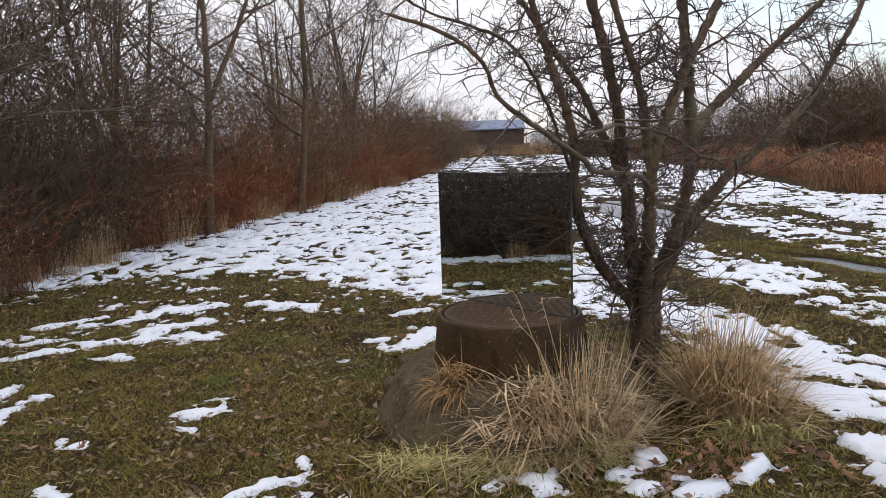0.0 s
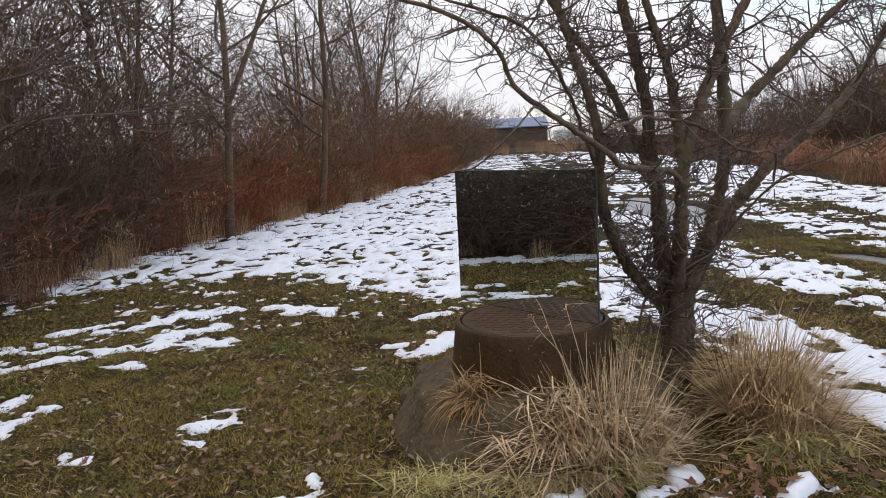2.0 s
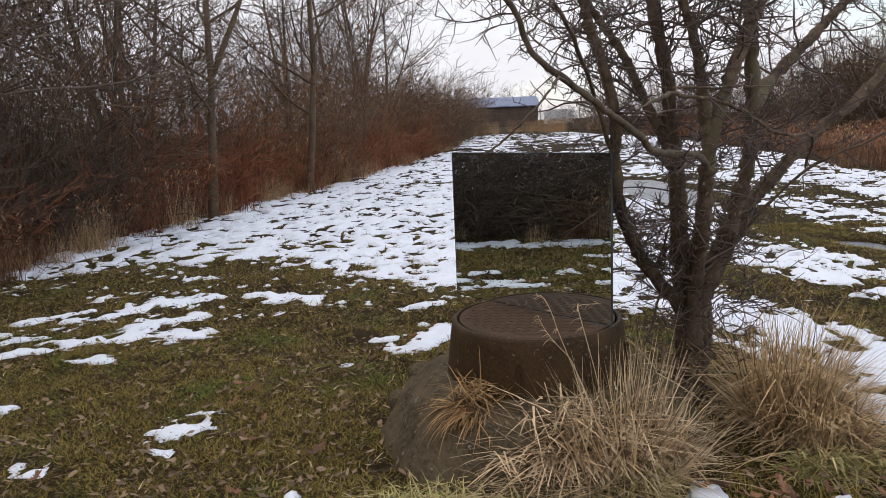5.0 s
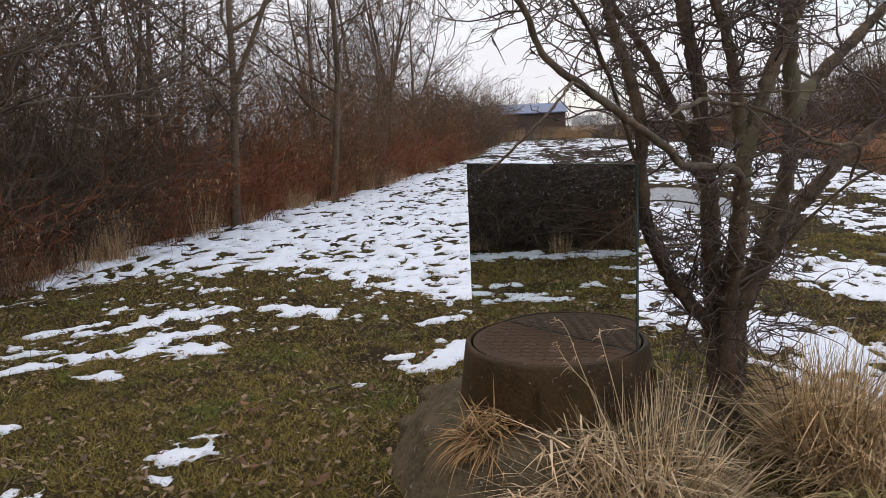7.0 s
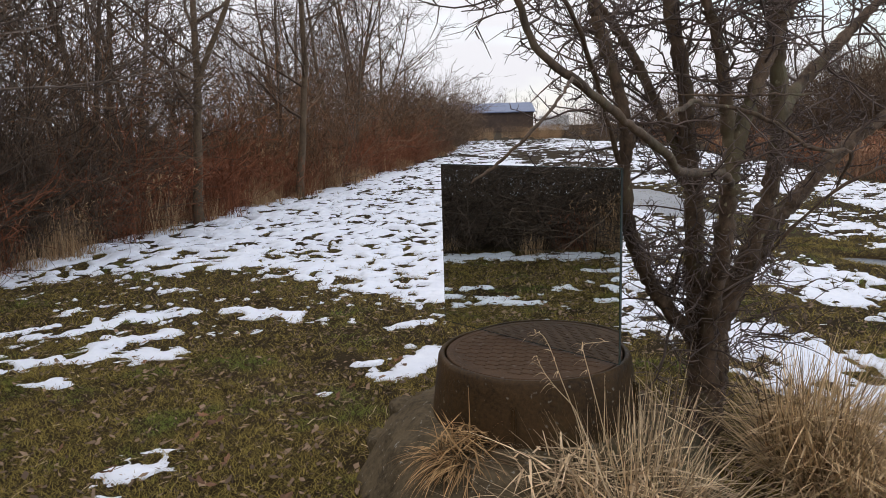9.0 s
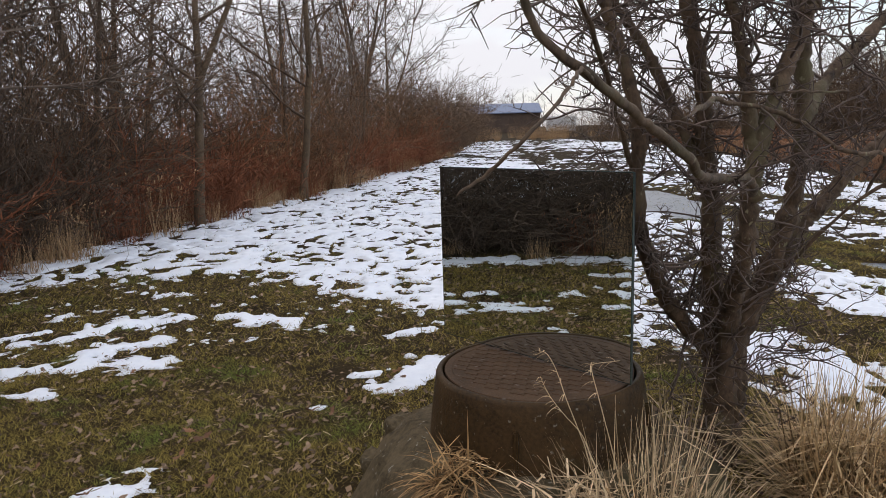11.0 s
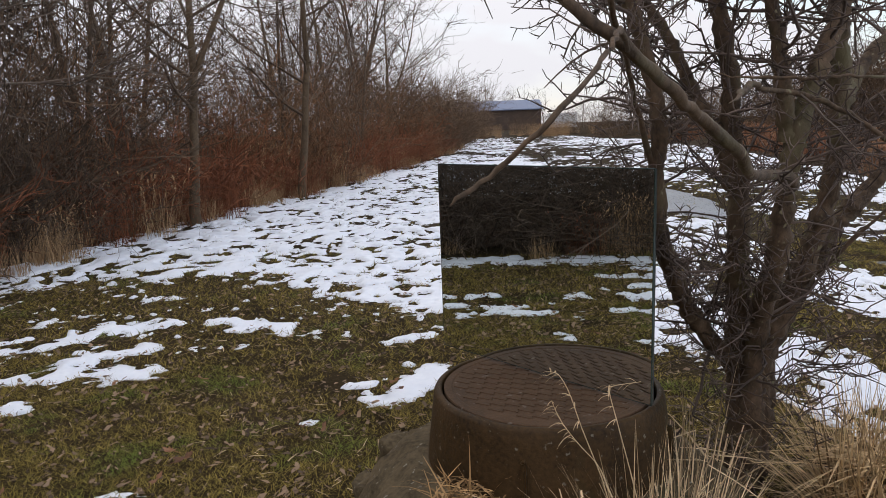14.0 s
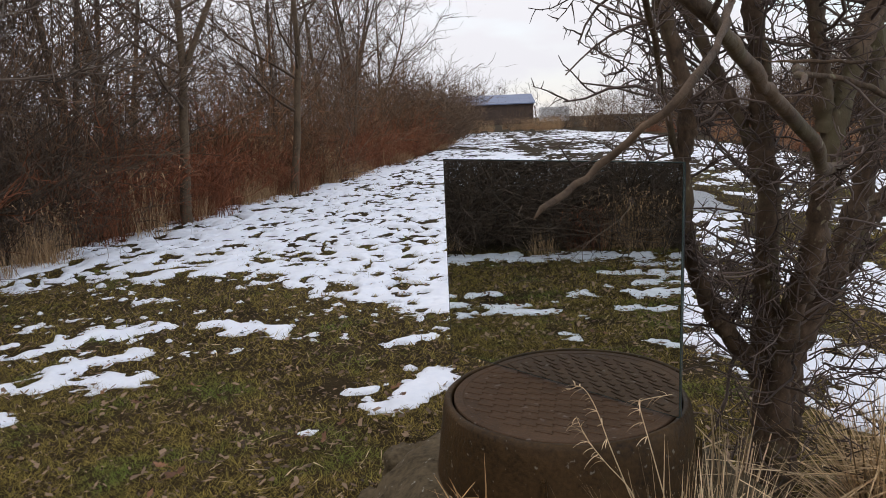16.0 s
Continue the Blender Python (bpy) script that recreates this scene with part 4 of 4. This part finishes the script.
# weeds on the bank across the mown strip, and scrub behind
for i in range(290):
    y = 6.0 + 44 * rng.uniform(0, 1) ** 1.5
    x = float(bank_x(y)) + 0.3 + rng.exponential(3.0 + 0.12 * y)
    place(weeds[int(rng.choice([0, 1, 3], p=[0.15, 0.08, 0.77]))], x, y, rng.uniform(0, 360), rng.uniform(0.6, 1.3), rng.uniform(0.5, 0.85))
for i in range(46):
    y, way = rng.uniform(26, 48), rng.uniform(0.36, 0.72)
    place(trees[int(rng.choice([5, 6]))], (y + 3.3) * way, y, rng.uniform(0, 360), rng.uniform(0.42, 0.55) + 0.5 * min(way - 0.36, 0.25))
for i in range(100):
    y, way = rng.uniform(25, 38), rng.uniform(0.37, 0.72)
    place(bushes[5], (y + 3.3) * way, y, rng.uniform(0, 360), rng.uniform(0.7, 1.0) + 3.0 * min(way - 0.37, 0.2))
for i in range(52):
    y = rng.uniform(44, 58)
    place(bushes[5], (y + 3.3) * rng.uniform(0.13, 0.42), y, rng.uniform(0, 360), rng.uniform(0.8, 1.5))
for i in range(70):
    x, y = rng.uniform(-4, 9), rng.uniform(62, 72)
    if rng.random() < 0.75:
        place(weeds[1], x, y, rng.uniform(0, 360), rng.uniform(0.7, 1.2))
    else:
        place(bushes[5], x, y, rng.uniform(0, 360), rng.uniform(0.7, 1.1))
for i in range(16):
    a = rng.uniform(math.pi * 1.1, math.pi * 1.95)
    place(trees[int(rng.choice([5, 6]))], 26 * math.cos(a), 26 * math.sin(a), rng.uniform(0, 360), rng.uniform(0.8, 1.1))
place(trees[2], 2.2, 160, 30, 1.05)
place(trees[2], -2.6, 163, 130, 0.95)
for i in range(12):
    place(trees[int(rng.choice([5, 6]))], rng.uniform(-15, 45), rng.uniform(150, 180), rng.uniform(0, 360), rng.uniform(0.9, 1.2))
for i, ob in enumerate(trees + bushes + weeds):
    x, y = -9.0 - 1.2 * i, 32.0 + 2.3 * i
    ob.location = (x, y, float(ground_z(np.array([x]), np.array([y]))[0]))

# ---- barn ----
barn = new("barn")
barn.matrix_world = pose(7.4, 135, 0.2, 0, 0, 4)
tagged(barn, "long low brown barn with blue metal roof", "barn")
bm = bmesh.new()
box(bm, -24, 0, 0, 12, -1, 3.75)
part("wall", bm, M_SIDING, barn)
bm = bmesh.new()
for y0, y1, z0, z1 in ((-0.5, 6, 3.75, 5.6), (6, 12.5, 5.6, 3.75)):
    vs = [bm.verts.new(p) for p in ((-24.5, y0, z0), (0.4, y0, z0), (0.4, y1, z1), (-24.5, y1, z1), (-24.5, y0, z0 - 0.18), (0.4, y0, z0 - 0.18), (0.4, y1, z1 - 0.18), (-24.5, y1, z1 - 0.18))]
    for f in ((0, 1, 2, 3), (7, 6, 5, 4), (0, 4, 5, 1), (1, 5, 6, 2), (2, 6, 7, 3), (3, 7, 4, 0)):
        bm.faces.new([vs[i] for i in f])
roof = part("roof", bm, M_ROOF, barn, "pale blue standing-seam metal roof")
for i in range(13):
    bm = bmesh.new()
    box(bm, -24.4 + 2 * i, -24.34 + 2 * i, -0.5, 6, 0, 0.06)
    for v in bm.verts:
        v.co.z += 3.75 + (v.co.y + 0.5) / 6.5 * 1.85
    part("seam", bm, M_ROOF, roof)
bm = bmesh.new()
box(bm, 2.5, 8.5, 8, 14, -1, 3.0)
shed = tagged(part("shed", bm, M_WHITE), "small white shed beyond the field", "shed")
shed.matrix_world = pose(7.4, 145, 0.2)

# ---- broken lumps by the collar ----
def lump(name, x, y, z, sx, sy, sz, turn, seed, mat, label):
    bm = bmesh.new()
    bmesh.ops.create_icosphere(bm, subdivisions=4, radius=1.0)
    for vert in bm.verts:
        q = vert.co
        d = 1 + 0.30 * noise.noise(q * 1.3 + Vector((seed, 0, 0))) + 0.14 * noise.noise(q * 3.5 + Vector((0, seed, 0))) + 0.05 * noise.noise(q * 9)
        vert.co = Vector((max(-0.8, min(0.8, q.x)) * sx, max(-0.75, min(0.75, q.y)) * sy, max(-0.7, min(0.7, q.z)) * sz)) * d
    ob = part(name, bm, mat, None, "", True)
    ob.matrix_world = pose(x, y, z, 8, -10, turn)
    return tagged(ob, label, "rubble", "broken lumps by the collar")


lump("concrete_chunk", -0.060, -0.19, 0.16, 0.055, 0.050, 0.10, 35, 1.0, M_CONCRETE, "pale broken concrete chunk against the riser")
lump("concrete_chunk", -0.15, -0.10, 0.10, 0.075, 0.070, 0.09, 70, 4.0, M_CONCRETE, "dark broken concrete lump beside the collar")
lump("concrete_chunk", -0.20, -0.27, 0.05, 0.065, 0.070, 0.10, 10, 7.0, M_CONCRETE, "muddy broken concrete lump beside the collar")

# ---- fallen leaves and litter ----
def oak_leaf(size):
    bm = bmesh.new()
    pts = []
    for i in range(28):
        a = 2 * math.pi * i / 28
        r = size * (0.62 + 0.30 * math.cos(2 * a) + 0.16 * math.cos(7 * a))
        pts.append(bm.verts.new((r * math.cos(a), 0.75 * r * math.sin(a), 0.35 * r * r / size + 0.10 * size * math.sin(3 * a))))
    mid = bm.verts.new((0, 0, -0.02 * size))
    for i in range(28):
        bm.faces.new((pts[i], pts[(i + 1) % 28], mid))
    box(bm, -size * 1.5, -size * 0.5, -0.0012, 0.0012, 0, 0.0024)
    return bm


leaf = part("fallen_leaf", oak_leaf(0.05), M_LEAF)
tagged(leaf, "curled brown oak leaf lying on the turf", "leaf", "fallen leaves")
leaf.matrix_world = pose(-0.48, -0.605, 0.035, 8, 5, 60)
LEAVES = [(-0.30, -1.07), (-1.40, -0.76), (0.84, -0.86), (0.90, -0.92), (0.97, -0.88), (1.02, -0.93), (0.78, -0.80), (1.10, -0.83), (-0.34, -0.92), (-0.66, -0.90), (-1.05, -0.92), (0.45, -0.90),
          (1.22, -0.95), (0.62, -0.62), (-0.99, 0.04), (-0.21, -0.98), (-1.30, -0.55), (-0.75, -0.35), (1.05, -1.0), (0.9, -1.02)]
LEAVES += [(float(rng.uniform(-2.2, 0.0)), float(rng.uniform(-1.2, 0.9))) for _ in range(34)] + [(float(rng.uniform(0.55, 1.45)), float(rng.uniform(-1.15, -0.75))) for _ in range(26)]
for x, y in LEAVES:
    if math.hypot(x - MX, y - MY) < 0.62:
        continue
    s = rng.uniform(0.5, 0.9) if x > 0.5 else rng.uniform(0.3, 0.75)
    copy_thing(leaf, pose(x, y, 0.03 + 0.02 * rng.uniform(0, 1), rng.uniform(-25, 25), rng.uniform(-25, 25), rng.uniform(0, 360))).scale = (s, s, s)


def litter(count):
    x, y = rng.uniform(-3.6, 2.6, count), -1.8 + 5.0 * rng.uniform(0, 1, count) ** 1.6
    keep = (snow_depth(x, y) < 0.25) & (np.hypot(x - MX, y - MY) > 0.56)
    x, y = x[keep], y[keep]
    n = len(x)
    a, s = rng.uniform(0, 6.283, n), 0.005 + 0.014 * rng.uniform(0, 1, n) ** 2
    c = np.stack([x, y, ground_z(x, y) + rng.uniform(0.008, 0.026, n)], 1)
    u = np.stack([np.cos(a), np.sin(a), rng.normal(0, 0.25, n)], 1) * s[:, None]
    w = np.stack([-np.sin(a), np.cos(a), rng.normal(0, 0.35, n)], 1) * (s * rng.uniform(0.2, 0.8, n))[:, None]
    k = rng.uniform(-0.7, 0.7, (n, 2, 1))
    v = np.stack([c - u, c - w + u * k[:, 0], c + u * 1.3, c + w + u * k[:, 1]], 1).reshape(-1, 3)
    return link_mesh("leaf_litter", v, np.arange(4 * n).reshape(n, 4), M_LITTER)


tagged(litter(24000), "scraps of dead leaves over the turf", "leaf litter", kind="stuff")

# ---- turf blades ----
lawn = Blades()
for count, x0, x1, y0, y1, ln, wd in ((290000, -2.2, 2.1, -1.75, 1.1, 0.032, 0.0032), (55000, -4.0, -2.1, -2.4, 1.2, 0.046, 0.0046), (120000, -4.0, 7.5, -8.0, -1.6, 0.06, 0.013), (14000, 4.9, 7.5, -1.75, 1.2, 0.06, 0.012), (130000, -4.0, 3.6, 1.1, 4.5, 0.045, 0.0056), (46000, 2.0, 5.0, -1.75, 1.2, 0.045, 0.0048), (40000, 3.6, 7.0, 1.1, 4.5, 0.05, 0.007), (45000, -4.2, 7.5, 4.4, 12, 0.055, 0.009)):
    x, y = rng.uniform(x0, x1, count), rng.uniform(y0, y1, count)
    d = snow_depth(x, y)
    cover_n = 0.8 * bumps(x, y, 0.34, 71, 2) + 0.75 * bumps(x, y, 0.075, 72, 2)
    keep = (d < rng.uniform(0.02, 0.25, count)) & (cover_n > rng.uniform(-0.95, -0.02, count) + 0.8 * np.exp(-((x + 0.55) ** 2 + (y - 0.85) ** 2) / 0.05) + 0.9 * np.exp(-((np.hypot(x - MX, y - MY) - 0.62) / 0.10) ** 2) * (x < MX)) & (np.hypot(x - MX, y - MY) > 0.55) & (x > hedge_x(y) - 0.2) & (x < bank_x(y) + 0.3)
    x, y = x[keep], y[keep]
    n = len(x)
    a = rng.uniform(0, 6.283, n)
    lean = np.stack([np.cos(a), np.sin(a), rng.uniform(0.05, 0.75, n)], 1)
    lawn.add(np.stack([x, y, ground_z(x, y) - 0.004], 1), lean, ln * rng.uniform(0.4, 1.5, n), wd * rng.uniform(0.6, 1.3, n), 0.0, 1)
straws = Blades()
for count, x0, x1, y0, y1, ln, wd in ((3600, -2.4, 2.1, -1.75, 1.1, 0.048, 0.0032), (2000, -4.0, 3.6, 1.1, 4.5, 0.06, 0.0045)):
    x, y = rng.uniform(x0, x1, count), rng.uniform(y0, y1, count)
    keep = (snow_depth(x, y) < 0.12) & (bumps(x, y, 0.5, 77, 2) > rng.uniform(-0.5, 0.5, count)) & (np.hypot(x - MX, y - MY) > 0.57) & (x > hedge_x(y))
    x, y = x[keep], y[keep]
    n = len(x)
    a = rng.uniform(0, 6.283, n)
    lean = np.stack([np.cos(a), np.sin(a), rng.uniform(-0.05, 0.35, n)], 1)
    straws.add(np.stack([x, y, ground_z(x, y) + rng.uniform(0.006, 0.022, n)], 1), lean, ln * rng.uniform(0.4, 1.5, n), wd * rng.uniform(0.6, 1.2, n), 0.3, 2)
tagged(straws.link("dead_grass_straws", M_STRAW), "loose pale straws lying over the turf", "grass", kind="stuff")
tagged(lawn.link("lawn", M_LAWN), "short flattened winter turf, green and straw", "grass", kind="stuff")


# ---- long dry grass round the manhole and the shrub ----
def clump(name, label, cx, cy, cz, rx, ry, count, length, mat, pull=(0, 0), upright=1.0, droop=(0.0, 0.9), width=(0.0028, 0.0062), wild=0.5, seed=1):
    """Long grass: most blades rise and bend a little, some are broken over and lie across."""
    g = np.random.default_rng(seed)
    count = int(count * 1.5)
    width = (width[0] * 0.95, width[1] * 1.15)
    b = Blades()
    a, r = g.uniform(0, 6.283, count), np.sqrt(g.uniform(0, 1, count))
    x, y = cx + rx * r * np.cos(a), cy + ry * r * np.sin(a)
    out = np.stack([np.cos(a) * r, np.sin(a) * r], 1) * 0.40 + g.normal(0, wild, (count, 2)) + np.array(pull)
    lean = np.stack([out[:, 0], out[:, 1], upright * g.uniform(0.35, 1.2, count)], 1)
    b.add(np.stack([x, y, np.full(count, cz)], 1), lean, length * g.uniform(0.35, 1.15, count), g.uniform(*width, count), g.uniform(*droop, count), 4)
    k = count // 2
    broken = np.stack([g.normal(0, 1, k), g.normal(0, 1, k), g.uniform(-0.35, 0.35, k)], 1)
    b.add(np.stack([x[:k], y[:k], cz + length * g.uniform(0.05, 0.55, k)], 1), broken, length * g.uniform(0.3, 0.75, k), g.uniform(*width, k), g.uniform(0, 0.5, k), 3)
    return tagged(b.link(name, mat), label, "grass", "long grass", "stuff")


clump("dry_grass_clump", "rusty straw grass drooping over the collar", 0.10, -0.67, 0.215, 0.08, 0.05, 200, 0.18, M_RUST_STRAW, (-0.25, -0.35), 0.7, (0.8, 2.0), wild=0.35, seed=1)
clump("dry_grass_clump", "matted straw grass lying over the collar", 0.38, -0.77, 0.13, 0.14, 0.07, 340, 0.27, M_STRAW, (-0.15, -0.30), 0.5, (0.1, 1.2), (0.003, 0.007), wild=0.8, seed=12)
clump("dry_grass_clump", "long straw-coloured grass against the collar", 0.50, -0.80, 0.02, 0.14, 0.08, 430, 0.38, M_STRAW, (-0.25, -0.05), 1.0, (0.0, 0.6), (0.003, 0.007), wild=0.55, seed=2)
clump("dry_grass_clump", "tall straw-coloured grass between collar and shrub", 0.57, -0.69, 0.0, 0.09, 0.10, 440, 0.43, M_STRAW, (-0.20, -0.05), 1.1, (0.0, 0.7), (0.003, 0.007), wild=0.38, seed=3)
clump("dry_grass_clump", "thick golden dry grass at the shrub's foot", 1.23, -0.34, 0.0, 0.13, 0.16, 820, 0.45, M_GOLD_STRAW, (0.16, -0.05), 1.0, (0.0, 0.9), (0.003, 0.0065), wild=0.36, seed=4)
clump("dry_grass_clump", "short straw-coloured grass before the shrub", 0.69, -0.71, 0.0, 0.08, 0.08, 330, 0.29, M_STRAW, (-0.12, -0.08), 1.0, (0.0, 0.8), (0.003, 0.0065), wild=0.35, seed=18)
clump("dry_grass_clump", "golden dry grass beside the shrub", 1.28, -0.52, 0.0, 0.11, 0.13, 380, 0.32, M_GOLD_STRAW, (0.10, -0.10), 0.9, (0.0, 0.9), (0.003, 0.0065), wild=0.6, seed=5)
clump("green_grass_clump", "long fading green grass lying before the collar", 0.12, -0.94, 0.0, 0.34, 0.10, 760, 0.14, M_TUFT_GREEN, (0.0, -0.1), 0.5, (0.2, 1.2), (0.002, 0.0042), wild=0.9, seed=6)
clump("green_grass_clump", "long fading green grass by the snow", 0.56, -0.85, 0.0, 0.10, 0.07, 420, 0.19, M_TUFT_GREEN, (0.05, -0.2), 0.9, (0.1, 1.0), wild=0.4, seed=7)
clump("green_grass_clump", "fading green grass under the dry clump", 1.26, -0.70, 0.0, 0.18, 0.05, 260, 0.14, M_TUFT_GREEN, (0.05, -0.1), 0.6, (0.2, 1.2), wild=0.8, seed=8)
clump("dry_grass_clump", "bent straw lying across the green grass", 0.32, -0.88, 0.03, 0.20, 0.06, 260, 0.24, M_STRAW, (-0.2, -0.15), 0.35, (0.2, 1.0), (0.0025, 0.005), wild=0.9, seed=16)
clump("dry_grass_clump", "thin dry stalks behind the collar", 0.72, -0.36, 0.0, 0.06, 0.10, 60, 0.50, M_STRAW, (-0.15, 0), 1.4, (0.0, 0.4), wild=0.3, seed=9)

# a few tall seeding stalks that arch over the cover
def seeding_stalk(line, seed, label):
    g = np.random.default_rng(seed)
    full = smooth_line(line, 6)
    t = Tubes()
    t.add(full, np.linspace(0.0016, 0.0008, len(full)), 4)
    b = Blades()
    for p in full[len(full) * 3 // 5::2]:
        n = 2
        way = np.stack([g.uniform(-1.2, 0.1, n), g.normal(0, 0.4, n), g.uniform(0.0, 0.7, n)], 1)
        b.add(np.repeat(p[None], n, 0), way, g.uniform(0.012, 0.045, n), 0.0022, 1.3, 4)
    root = tagged(t.link("seeding_grass_stalk", M_STRAW), label, "grass", "seeding stalks")
    tagged(b.link("seed_head", M_STRAW, root), kind="stuff")


seeding_stalk([(0.50, -0.82, 0.0), (0.45, -0.81, 0.22), (0.411, -0.8, 0.38), (0.398, -0.79, 0.419), (0.365, -0.78, 0.506), (0.339, -0.76, 0.581), (0.316, -0.74, 0.613), (0.294, -0.72, 0.6)], 15, "tall pale seeding grass stalk arching over the cover")
seeding_stalk([(0.53, -0.80, 0.0), (0.47, -0.80, 0.24), (0.416, -0.8, 0.386), (0.396, -0.8, 0.431), (0.358, -0.79, 0.473), (0.329, -0.78, 0.509), (0.313, -0.76, 0.533), (0.304, -0.75, 0.555)], 16, "pale seeding grass stalk leaning on the riser")
seeding_stalk([(0.55, -0.78, 0.0), (0.51, -0.78, 0.22), (0.473, -0.78, 0.386), (0.463, -0.78, 0.427), (0.443, -0.77, 0.507), (0.427, -0.75, 0.576), (0.438, -0.73, 0.58), (0.507, -0.68, 0.571)], 17, "tall dry grass stalk bent sharply at its tip")
